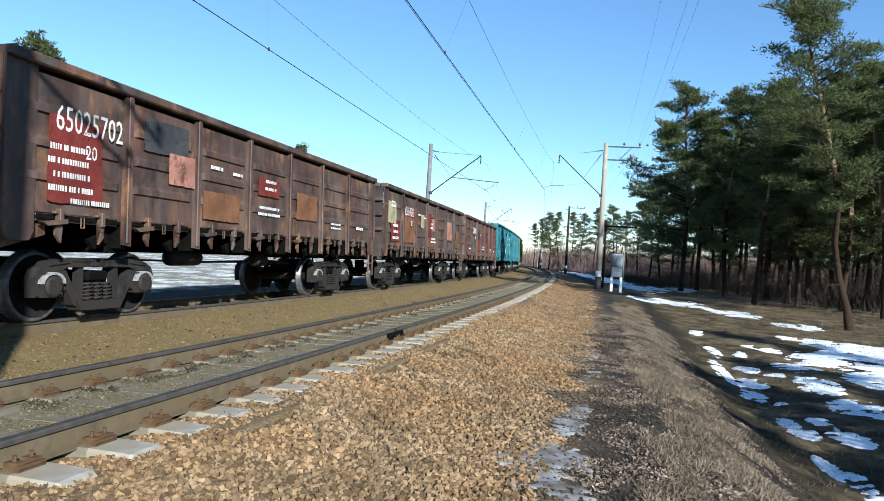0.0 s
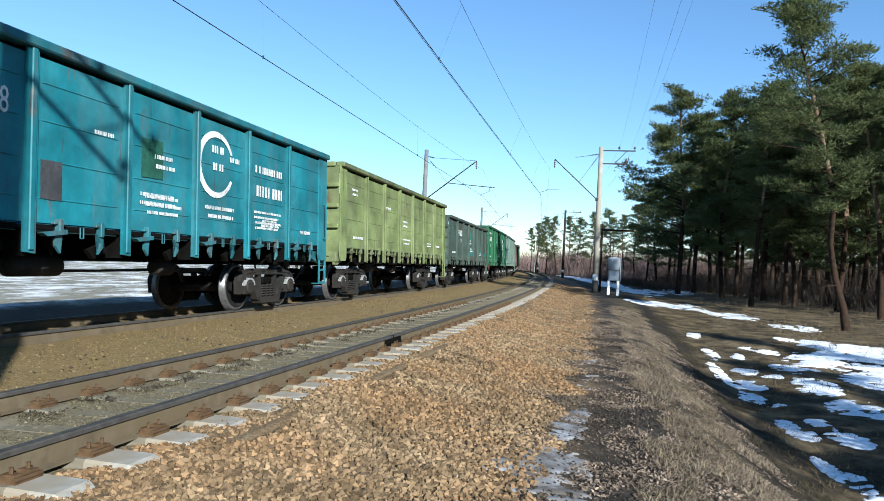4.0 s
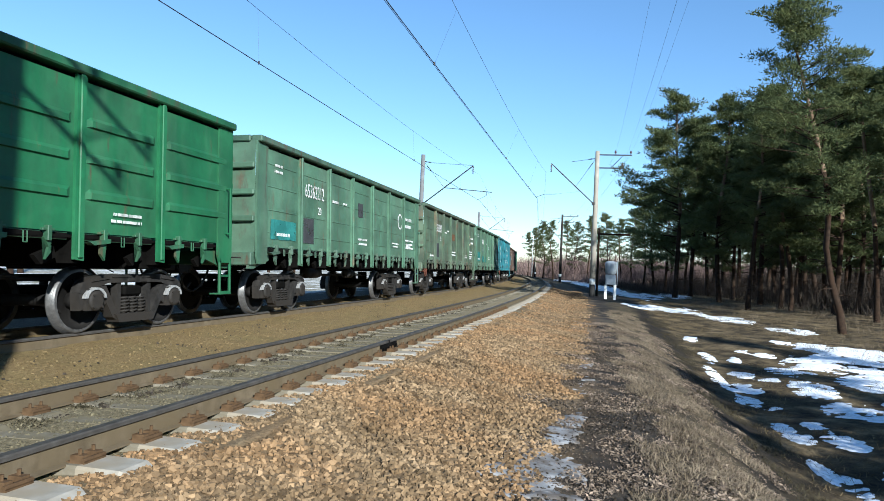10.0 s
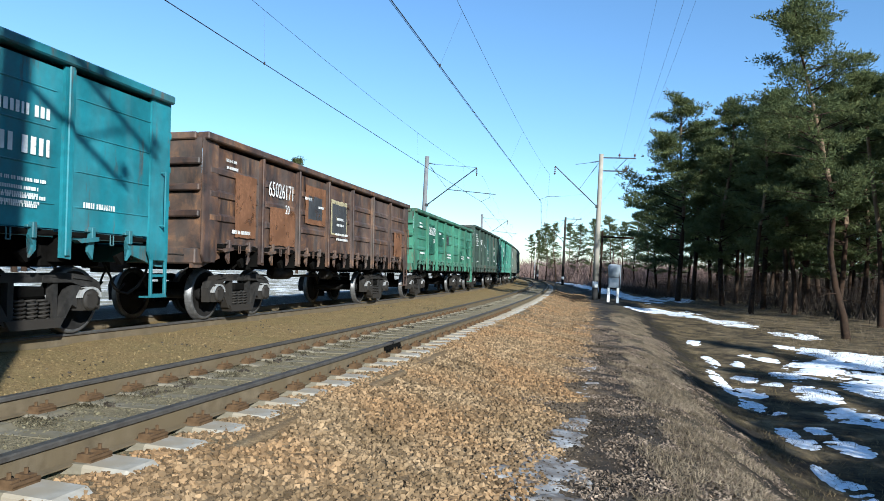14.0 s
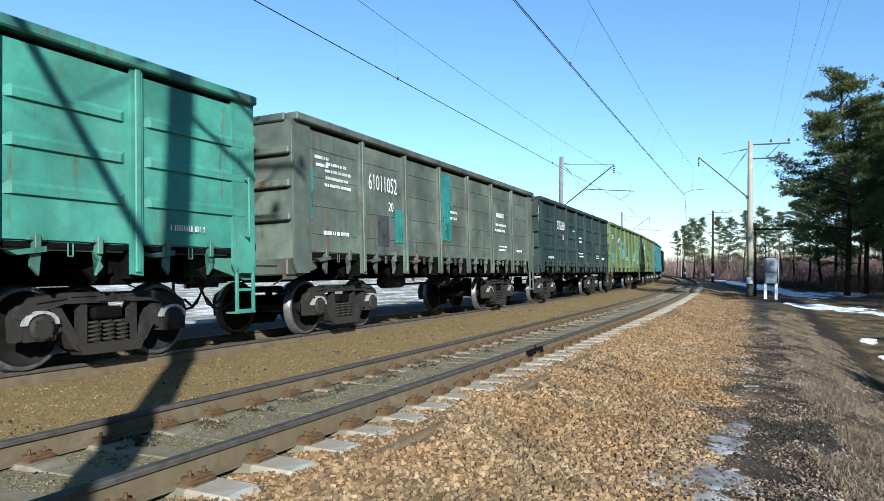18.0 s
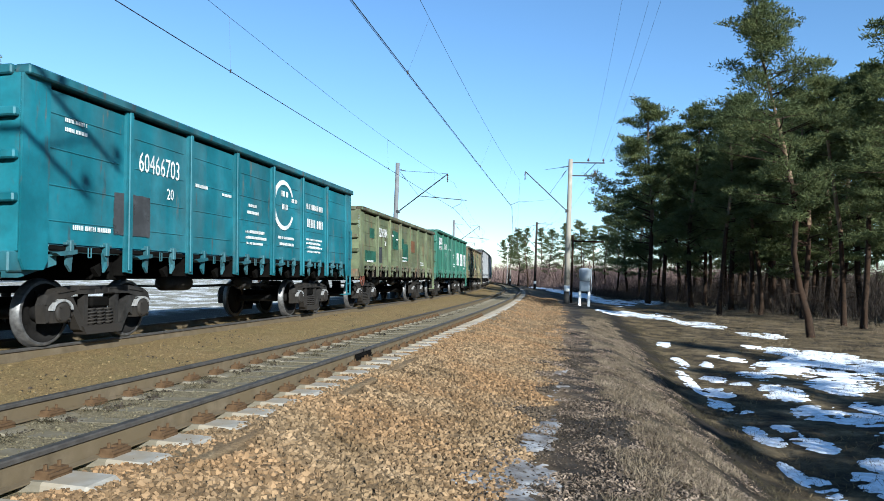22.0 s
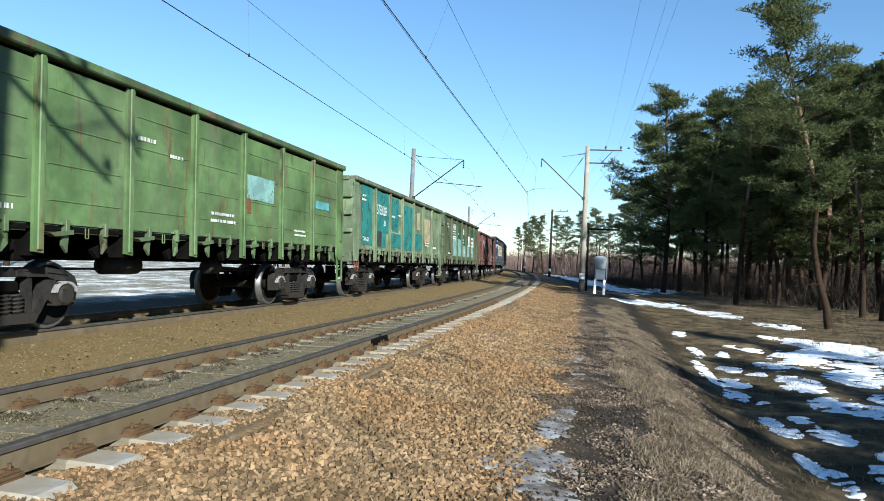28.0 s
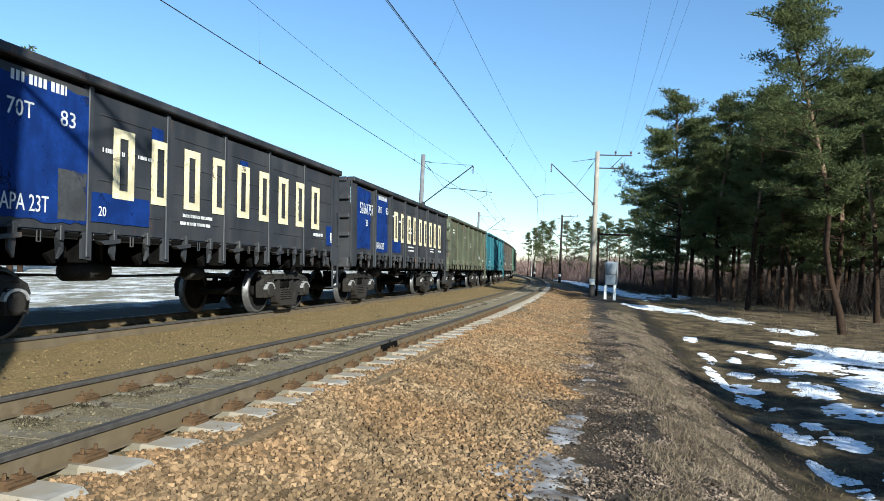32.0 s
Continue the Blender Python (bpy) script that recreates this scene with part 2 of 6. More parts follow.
def at(s, u, z=0.0):
    """A place s metres along the near track and u metres to its right."""
    h = heading(s)
    return Vector((CX + (R_LINE + u) * math.cos(h), CY - (R_LINE + u) * math.sin(h), z))


def on_line(s, u, z=0.0, lean=0.0, turn=0.0):
    """The pose there: y runs along the line, x to its right."""
    p = at(s, u, z)
    return pose(p.x, p.y, p.z, 0, -math.degrees(math.atan(lean)), -math.degrees(heading(s)) + turn)


def part(name, bm, material, parent, label="", m=None):
    """One mesh object made from a bmesh (or a ready mesh), under a thing or a part."""
    if isinstance(bm, bpy.types.Mesh):
        me = bm
    else:
        me = bpy.data.meshes.new(name)
        bm.to_mesh(me)
        bm.free()
        for mat in (material if isinstance(material, (list, tuple)) else [material]):
            me.materials.append(mat)
    ob = new(name, me)
    if parent is not None:
        ob.parent = parent
    if m is not None:
        ob.matrix_basis = m
    if label:
        ob["label"] = label
    return ob


def box(bm, x0, x1, y0, y1, z0, z1, bevel=0.0, mat=0):
    r = bmesh.ops.create_cube(bm, size=1)
    vs = r["verts"]
    for v in vs:
        v.co = Vector(((x0 + x1) / 2 + v.co.x * (x1 - x0), (y0 + y1) / 2 + v.co.y * (y1 - y0), (z0 + z1) / 2 + v.co.z * (z1 - z0)))
    fs = {f for v in vs for f in v.link_faces}
    for f in fs:
        f.material_index = mat
    if bevel:
        es = {e for v in vs for e in v.link_edges}
        bmesh.ops.bevel(bm, geom=list(es), offset=bevel, segments=1, affect="EDGES")
    return bm


def tube(bm, a, b, r0, r1=None, seg=8, mat=0, caps=True):
    a, b = Vector(a), Vector(b)
    d = b - a
    q = d.to_track_quat("Z", "Y").to_matrix()
    r1 = r0 if r1 is None else r1
    rings = []
    for p, r in ((a, r0), (b, r1)):
        rings.append([bm.verts.new(p + q @ Vector((r * math.cos(i * math.tau / seg), r * math.sin(i * math.tau / seg), 0))) for i in range(seg)])
    for i in range(seg):
        f = bm.faces.new((rings[0][i], rings[0][(i + 1) % seg], rings[1][(i + 1) % seg], rings[1][i]))
        f.material_index, f.smooth = mat, seg > 6
    if caps:
        bm.faces.new(rings[0][::-1]).material_index = mat
        bm.faces.new(rings[1]).material_index = mat
    return bm


def hose(bm, pts, r, seg=5, mat=0):
    """One unbroken round strand through all the points."""
    rings = []
    for i, p in enumerate(pts):
        d = Vector(pts[min(i + 1, len(pts) - 1)]) - Vector(pts[max(i - 1, 0)])
        q = d.to_track_quat("Z", "Y").to_matrix()
        rings.append([bm.verts.new(Vector(p) + q @ Vector((r * math.cos(k * math.tau / seg), r * math.sin(k * math.tau / seg), 0))) for k in range(seg)])
    for a, b in zip(rings, rings[1:]):
        for k in range(seg):
            f = bm.faces.new((a[k], a[(k + 1) % seg], b[(k + 1) % seg], b[k]))
            f.material_index, f.smooth = mat, True
    bm.faces.new(rings[0][::-1])
    bm.faces.new(rings[-1])
    return bm


def lathe(bm, profile, axis="x", centre=(0, 0, 0), seg=24, mat=0, caps=True):
    """A body of revolution: profile of (along the axis, radius)."""
    c = Vector(centre)
    rings = []
    for a, r in profile:
        ring = []
        for i in range(seg):
            k = i * math.tau / seg
            v = {"x": (a, r * math.cos(k), r * math.sin(k)), "y": (r * math.sin(k), a, r * math.cos(k)), "z": (r * math.cos(k), r * math.sin(k), a)}[axis]
            ring.append(bm.verts.new(c + Vector(v)))
        rings.append(ring)
    for p, q in zip(rings, rings[1:]):
        for i in range(seg):
            f = bm.faces.new((p[i], p[(i + 1) % seg], q[(i + 1) % seg], q[i]))
            f.material_index, f.smooth = mat, True
    if caps:
        bm.faces.new(rings[0][::-1]).material_index = mat
        bm.faces.new(rings[-1]).material_index = mat
    return bm


def prism(bm, outline, x0, x1, mat=0):
    """An outline of (y, z) carried from x0 to x1."""
    a = [bm.verts.new((x0, y, z)) for y, z in outline]
    b = [bm.verts.new((x1, y, z)) for y, z in outline]
    n = len(outline)
    fs = [bm.faces.new(a[::-1]), bm.faces.new(b)]
    for i in range(n):
        fs.append(bm.faces.new((a[i], a[(i + 1) % n], b[(i + 1) % n], b[i])))
    for f in fs:
        f.material_index = mat
    bmesh.ops.recalc_face_normals(bm, faces=fs)
    return bm


def mesh_from(name, verts, faces, material, smooth=False):
    me = bpy.data.meshes.new(name)
    me.from_pydata(verts, [], faces)
    me.materials.append(material)
    if smooth:
        me.polygons.foreach_set("use_smooth", [True] * len(me.polygons))
    me.update()
    return me


# ---- ground: one sheet, railway bed, path, bank and field ----
PROFILE = [(-400, 1.0), (-120, 0.0), (-40, -0.35), (-12, -0.5), (-8.2, -0.6), (-6.6, -0.42), (-5.75, -0.24), (-5.0, -0.19), (-4.193, -0.155), (-3.4, -0.122), (-2.8, -0.15), (-1.7, -0.235),
           (-1.36, -0.252), (-0.8, -0.236), (0, -0.211), (0.7, -0.19), (0.8, -0.202), (0.98, -0.182), (1.12, -0.158), (1.3, -0.152), (1.5, -0.158), (1.75, -0.2), (2.3, -0.31), (3.2, -0.46), (3.9, -0.53), (4.7, -0.56), (5.3, -0.68), (6.1, -1.05),
           (6.8, -1.42), (7.5, -1.52), (9, -1.42), (14, -1.25), (25, -1.1), (60, -0.6), (150, 1.0), (420, 4.0)]
PU, PZ = [p[0] for p in PROFILE], [p[1] for p in PROFILE]


def ground_z(s, u):
    z = float(np.interp(u, PU, PZ))
    if u > 3.0:
        # the bank flattens out further along the line
        k = min(1.0, max(0.0, (s - 18) / 26.0))
        z = z * (1 - k) + max(z, float(np.interp(u, (3.5, 6, 12), (-0.36, -0.40, -0.62)))) * k
    rough = 0.0 if -1.9 < u < 1.9 else min(1.0, (abs(u) - 1.9) / 2.5)
    return z + rough * (0.05 * noise.noise((s * 0.55, u * 0.8, 0)) + 0.02 * noise.noise((s * 2.3, u * 2.3, 3)) + 0.09 * min(1, max(0, (u - 6) / 4)) * noise.noise((s * 0.2, u * 0.25, 7)))


def steps(*runs):
    out = []
    for a, b, d in runs:
        out += list(np.arange(a, b, d))
    return out + [runs[-1][1]]


def ground_material():
    m, n, l, p = nodes_of("railway_ground")
    uv = n.new("ShaderNodeUVMap")
    sep = n.new("ShaderNodeSeparateXYZ")
    l.new(uv.outputs[0], sep.inputs[0])
    v = coords(n, l, kind="Object")
    wob = noise_tex(n, l, v, 0.9, 5, 0.65)
    # u, pushed about by the noise so that no border is a clean line
    u = n.new("ShaderNodeMath")
    u.operation = "MULTIPLY_ADD"
    l.new(wob, u.inputs[0])
    u.inputs[1].default_value = 2.6
    l.new(sep.outputs[1], u.inputs[2])
    fine = noise_tex(n, l, v, 26, 5, 0.7)
    grit = noise_tex(n, l, v, 90, 3, 0.7)
    mid = noise_tex(n, l, v, 3.2, 5, 0.65)

    def span(lo, hi, soft):
        mr = n.new("ShaderNodeMapRange")
        mr.interpolation_type = "SMOOTHSTEP"
        mr.inputs["From Min"].default_value, mr.inputs["From Max"].default_value = lo, lo + soft
        l.new(u.outputs[0], mr.inputs["Value"])
        return mr.outputs[0]

    ballast = ramp(n, l, fine, [(0.28, (0.042, 0.026, 0.013)), (0.5, (0.125, 0.082, 0.042)), (0.72, (0.225, 0.158, 0.088))])
    verge = ramp(n, l, fine, [(0.28, (0.0682, 0.0429, 0.0183)), (0.5, (0.18, 0.121, 0.0515)), (0.72, (0.274, 0.198, 0.0957))])
    moss = ramp(n, l, mid, [(0.34, (0.085, 0.066, 0.025)), (0.6, (0.18, 0.138, 0.058))])
    verge = mix(n, l, ramp(n, l, noise_tex(n, l, v, 0.7, 6, 0.7), [(0.44, 0.0), (0.6, 0.5)]), verge, moss)
    ballast = mix(n, l, 0.3, ballast, ramp(n, l, mid, [(0.3, (0.123, 0.0772, 0.0403)), (0.7, (0.237, 0.175, 0.11))]))
    dirt = ramp(n, l, fine, [(0.3, (0.0807, 0.0643, 0.0368)), (0.55, (0.174, 0.141, 0.0839)), (0.75, (0.27, 0.221, 0.142))])
    broad = noise_tex(n, l, v, 1.1, 6, 0.7)
    path = ramp(n, l, broad, [(0.36, (0.010, 0.0082, 0.0068)), (0.5, (0.030, 0.0245, 0.0198)), (0.62, (0.075, 0.060, 0.045))])
    grass = ramp(n, l, mid, [(0.3, (0.0281, 0.0213, 0.0123)), (0.52, (0.059, 0.0449, 0.0258)), (0.72, (0.107, 0.0842, 0.0506))])
    earth_and_shade = ramp(n, l, mid, [(0.3, (0.00808, 0.0063, 0.0045)), (0.6, (0.0225, 0.0171, 0.0117)), (0.75, (0.045, 0.0351, 0.0225))])
    field = ramp(n, l, broad, [(0.36, (0.014, 0.010, 0.006)), (0.48, (0.06, 0.0435, 0.023)), (0.64, (0.172, 0.126, 0.069))])
    snow = ramp(n, l, fine, [(0.3, (0.55, 0.55, 0.545)), (0.7, (0.82, 0.82, 0.82))])
    mossy = ramp(n, l, mid, [(0.3, (0.13, 0.118, 0.086)), (0.6, (0.25, 0.232, 0.18))])
    lane = n.new("ShaderNodeMapping")
    lane.inputs["Scale"].default_value = (0.45, 0.95, 1)
    l.new(uv.outputs[0], lane.inputs["Vector"])
    left = mix(n, l, ramp(n, l, noise_tex(n, l, lane.outputs[0], 0.8, 7, 0.75), [(0.48, 0.0), (0.60, 1.0)]), mossy, snow)
    # shade beyond the train put into the colour, as far as its shadow reaches
    col = mix(n, l, span(-10.6, 0, 1.6), left, earth_and_shade)
    col = mix(n, l, span(-4.6, 0, 0.5), col, verge)
    col = mix(n, l, span(-0.15, 0, 0.5), col, dirt)
    col = mix(n, l, span(2.15, 0, 0.6), col, ballast)
    col = mix(n, l, span(4.55, 0, 1.2), col, path)
    col = mix(n, l, span(5.9, 0, 0.7), col, grass)
    col = mix(n, l, span(7.1, 0, 0.4), col, earth_and_shade)
    col = mix(n, l, span(7.75, 0, 0.9), col, field)
    col = mix(n, l, 1.0, col, ramp(n, l, grit, [(0.3, 0.7), (0.7, 1.25)]), "MULTIPLY")
    l.new(col, p.inputs["Base Color"])
    p.inputs["Roughness"].default_value = 0.95
    p.inputs["Specular IOR Level"].default_value = 0.15
    bump(n, l, p, fine, 0.7, 0.03)
    return m


def build_ground():
    ss = steps((-700, -120, 60), (-120, -20, 10), (-20, 0, 1.0), (0, 16, 0.25), (16, 30, 0.35), (30, 40, 0.6), (40, 100, 2), (100, 300, 8), (300, 900, 40))
    us = steps((-430, -60, 40), (-60, -14, 4), (-14, -5, 0.7), (-5, 0.4, 0.4), (0.4, 1.6, 0.1), (1.6, 9, 0.2), (9, 14, 0.25), (14, 16, 0.5), (16, 40, 2), (40, 120, 10), (120, 460, 40))
    vs, uvs, fs = [], [], []
    for s in ss:
        for u in us:
            p = at(s, u, ground_z(s, u))
            vs.append(p)
            uvs.append((s, u))
    w = len(us)
    for i in range(len(ss) - 1):
        for j in range(w - 1):
            fs.append((i * w + j, i * w + j + 1, (i + 1) * w + j + 1, (i + 1) * w + j))
    me = mesh_from("ground", vs, fs, ground_material(), True)
    me.flip_normals()
    layer = me.uv_layers.new(name="line")
    idx = np.empty(len(me.loops), dtype=np.int32)
    me.loops.foreach_get("vertex_index", idx)
    layer.data.foreach_set("uv", np.array(uvs, dtype=np.float32)[idx].ravel())
    tagged(new("ground", me), "tan ballast bed, dark trodden path and dry grass bank beside it", "ground", kind="structure")
    # the plain beyond
    bm = bmesh.new()
    box(bm, -4000, 4000, -4000, 4000, -7, -6)
    part("far_plain", bm, DRYGRASS, None)
    tagged(bpy.data.objects["far_plain"], "flat dry land reaching out to the horizon", "ground", kind="structure")


build_ground()


# ---- open freight wagons ----
HALF, SIDE, SHEET, SILL, INSET = 6.45, 1.575, 1.44, 1.05, 0.08
POSTS = [-4.34 + 1.736 * k for k in range(6)]
EDGES = [-HALF] + POSTS + [HALF]


def wall_panel(width, top, ribbed):
    """The sheet of one bay, in one piece: horizontal seams, or three pressed ribs."""
    x = SIDE - INSET
    w = width / 2
    ys = [-w, -w + 0.14, -w + 0.22, w - 0.22, w - 0.14, w]
    if ribbed:
        marks = [(SHEET + (top - SHEET) * k, 0.15, 0.036) for k in (0.20, 0.42, 0.64)]
    else:
        marks = [(SHEET + (top - SHEET) * k, 0.028, 0.012) for k in (0.13, 0.34, 0.56, 0.77)]
    rows = [(SHEET, 0)]
    for z, h, d in marks:
        rows += [(z, 0), (z + 0.012, d), (z + h - (0.05 if ribbed else 0.01), d), (z + h, 0)]
    rows.append((top - 0.2, 0))
    bm = bmesh.new()
    grid = [[bm.verts.new((x + (d if 1 < j < 4 else 0), y, z)) for j, y in enumerate(ys)] for z, d in rows]
    for p, q in zip(grid, grid[1:]):
        for j in range(len(ys) - 1):
            bm.faces.new((p[j], p[j + 1], q[j + 1], q[j]))
    bmesh.ops.recalc_face_normals(bm, faces=bm.faces)
    r = bmesh.ops.extrude_face_region(bm, geom=bm.faces[:])
    for v in [g for g in r["geom"] if isinstance(g, bmesh.types.BMVert)]:
        v.co.x -= 0.012
    bmesh.ops.recalc_face_normals(bm, faces=bm.faces)
    return bm


def post_mesh(top, wide=0.17):
    """A pressed hat-section post, reaching down past the sheet."""
    bm = bmesh.new()
    w = wide / 2
    x = SIDE
    prism(bm, [(-w, SILL + 0.02), (w, SILL), (w, top - 0.14), (-w, top - 0.14)], x - INSET, x - 0.03)
    box(bm, x - 0.031, x, -w * 0.5, w * 0.5, SILL + 0.04, top - 0.13, 0.012)
    return bm


def corner_mesh(top):
    """The broad corner plate, cut away at its foot."""
    bm = bmesh.new()
    prism(bm, [(-0.23, 1.22), (-0.16, 1.08), (0.16, 1.08), (0.23, 1.2), (0.23, top - 0.1), (-0.23, top - 0.1)], SIDE - INSET - 0.01, SIDE - 0.05)
    return bm


def chord_mesh(top):
    bm = bmesh.new()
    box(bm, SIDE - INSET - 0.12, SIDE + 0.035, -HALF, HALF, top - 0.13, top, 0.02)
    # the web set back behind the slot below it, its black standing for shade
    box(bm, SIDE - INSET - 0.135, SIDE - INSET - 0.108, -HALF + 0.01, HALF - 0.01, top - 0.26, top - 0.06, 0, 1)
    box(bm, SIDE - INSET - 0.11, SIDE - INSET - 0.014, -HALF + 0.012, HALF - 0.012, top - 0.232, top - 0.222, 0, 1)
    return bm


def end_mesh(top):
    bm = bmesh.new()
    box(bm, -SIDE + 0.1, SIDE - 0.1, 0.0, 0.008, 1.32, top - 0.1)
    return bm


def end_rib_mesh():
    bm = bmesh.new()
    box(bm, -SIDE + 0.09, SIDE - 0.09, -0.10, -0.002, 0, 0.12, 0.02)
    return bm


def end_stanchion_mesh(top):
    bm = bmesh.new()
    box(bm, -0.09, 0.09, -0.06, -0.002, 1.32, top - 0.135, 0.015)
    return bm


def end_rail_mesh(top):
    bm = bmesh.new()
    box(bm, -SIDE + INSET + 0.122, SIDE - INSET - 0.122, -0.05, 0.10, top - 0.13, top, 0.02)
    return bm


def end_sill_mesh():
    bm = bmesh.new()
    box(bm, -SIDE + 0.12, SIDE - 0.12, -0.12, 0.14, 1.05, 1.318, 0.02)
    for sx in (-1, 1):
        prism(bm, [(-0.11, 1.30), (0.75, 1.30), (0.75, 1.16), (0.1, 0.98), (-0.11, 0.98)], sx * 1.38 - 0.03, sx * 1.38 + 0.03)
    return bm


def floor_mesh():
    bm = bmesh.new()
    box(bm, -SIDE + 0.09, SIDE - 0.09, -HALF + 0.05, HALF - 0.05, 1.36, 1.40)
    return bm


def centre_sill_mesh():
    bm = bmesh.new()
    box(bm, -0.22, 0.22, -HALF - 0.02, HALF + 0.02, 0.98, 1.356, 0.02)
    return bm


def cross_beam_mesh():
    bm = bmesh.new()
    prism(bm, [(-0.05, 1.35), (0.05, 1.35), (0.05, 1.02), (-0.05, 1.02)], -SIDE + 0.1, SIDE - 0.1)
    return bm


def bolster_beam_mesh():
    bm = bmesh.new()
    box(bm, -1.3, 1.3, -0.16, 0.16, 0.95, 1.352, 0.02)
    return bm


def brake_rod_mesh():
    bm = bmesh.new()
    hose(bm, [(0.55, -3.4, 0.86), (0.56, -1.0, 0.82), (0.54, 1.2, 0.83), (0.55, 3.2, 0.80)], 0.02, 6)
    return bm


def hatch_mesh():
    """The hanging edge of a floor hatch with its two locks and a ring."""
    bm = bmesh.new()
    y0, y1 = -0.73, 0.73
    box(bm, SIDE - 0.17, SIDE - 0.10, y0, y1, 1.33, 1.43, 0.008, 1)
    for y, flip in ((y0 + 0.34, 1), (y1 - 0.38, -1)):
        box(bm, SIDE - 0.09, SIDE - 0.03, y - 0.10, y + 0.10, 1.43, 1.465, 0.006, 0)
        box(bm, SIDE - 0.11, SIDE - 0.01, y - 0.035, y + 0.035, 1.30, 1.50, 0.008, 0)
        prism(bm, [(y - 0.06, 1.34), (y + 0.06, 1.34), (y + 0.03 * flip, 1.06), (y - 0.06 * flip, 1.16)], SIDE - 0.09, SIDE - 0.05, 0)
    prism(bm, [(y0 + 0.02, 1.31), (y0 + 0.42, 1.37), (y0 + 0.42, 1.31), (y0 + 0.1, 1.27)], SIDE - 0.10, SIDE + 0.005, 0)
    for a in (-0.03, 0.03):
        tube(bm, (SIDE - 0.05, a, 1.41), (SIDE - 0.05, a, 1.27), 0.009, None, 6, 0)
    tube(bm, (SIDE - 0.05, -0.03, 1.27), (SIDE - 0.05, 0.03, 1.27), 0.009, None, 6, 0)
    prism(bm, [(y1 - 0.42, 1.12), (y1 - 0.1, 1.24), (y1 - 0.06, 1.10), (y1 - 0.3, 1.0)], SIDE - 0.30, SIDE - 0.22, 1)
    return bm


def ladder_mesh():
    bm = bmesh.new()
    for y in (-0.17, 0.17):
        box(bm, SIDE - 0.09, SIDE - 0.05, y - 0.025, y + 0.025, 0.52, 1.18, 0.005)
    for z in (0.54, 0.84, 1.12):
        box(bm, SIDE - 0.085, SIDE - 0.055, -0.17, 0.17, z - 0.02, z + 0.02)
    box(bm, SIDE - 0.25, SIDE - 0.05, -0.2, 0.2, 0.50, 0.525)
    return bm


def grab_mesh():
    bm = bmesh.new()
    for z in (1.62, 2.45):
        tube(bm, (SIDE - 0.04, 0, z), (SIDE + 0.04, 0, z), 0.013, None, 6)
    tube(bm, (SIDE + 0.04, 0, 1.60), (SIDE + 0.04, 0, 2.47), 0.013, None, 6)
    return bm


def coupler_mesh():
    bm = bmesh.new()
    box(bm, -0.11, 0.11, -0.62, 0.02, 0.95, 1.15, 0.02)
    prism(bm, [(-0.62, 0.88), (-0.32, 0.94), (-0.32, 1.16), (-0.62, 1.20), (-0.655, 1.04)], -0.20, 0.20)
    hose(bm, [(0.40, 0.10, 1.05), (0.42, -0.02, 0.86), (0.38, -0.16, 0.64), (0.30, -0.32, 0.52), (0.24, -0.48, 0.56), (0.22, -0.62, 0.72)], 0.024, 6)
    hose(bm, [(-0.40, 0.10, 1.05), (-0.42, -0.05, 0.82), (-0.36, -0.22, 0.62), (-0.30, -0.4, 0.58), (-0.26, -0.6, 0.7)], 0.02, 6)
    tube(bm, (1.25, 0.05, 1.0), (1.3, -0.28, 0.9), 0.012, None, 6)
    tube(bm, (0.2, -0.12, 1.25), (1.25, -0.12, 1.2), 0.014, None, 6)
    return bm


def brake_mesh():
    bm = bmesh.new()
    lathe(bm, [(-0.24, 0.08), (-0.22, 0.14), (0.2, 0.14), (0.24, 0.08)], "y", (0.6, 1.25, 0.88), 14)
    tube(bm, (0.6, 1.45, 0.88), (0.55, 2.6, 0.84), 0.02)
    box(bm, 0.55, 0.65, 1.1, 1.4, 0.98, 1.36)
    return bm


def reservoir_mesh():
    bm = bmesh.new()
    lathe(bm, [(-0.45, 0.05), (-0.42, 0.15), (0.42, 0.15), (0.45, 0.05)], "y", (0.6, -1.6, 0.9), 14)
    for y in (-1.9, -1.3):
        box(bm, 0.56, 0.64, y - 0.03, y + 0.03, 0.95, 1.36)
    return bm


def brake_wheel_mesh():
    bm = bmesh.new()
    c = Vector((SIDE - 0.07, 0, 0.98))
    n, r = 20, 0.21
    for i in range(n):
        a, b = i * math.tau / n, (i + 1) * math.tau / n
        tube(bm, c + Vector((0, r * math.cos(a), r * math.sin(a))), c + Vector((0, r * math.cos(b), r * math.sin(b))), 0.017, None, 6, 0, False)
    for i in range(5):
        a = i * math.tau / 5 + 0.3
        tube(bm, c, c + Vector((0, r * math.cos(a), r * math.sin(a))), 0.013, None, 6, 0, False)
    lathe(bm, [(-0.25, 0.03), (0.03, 0.05)], "x", c, 10)
    return bm


AXLE, WR = 0.925, 0.478


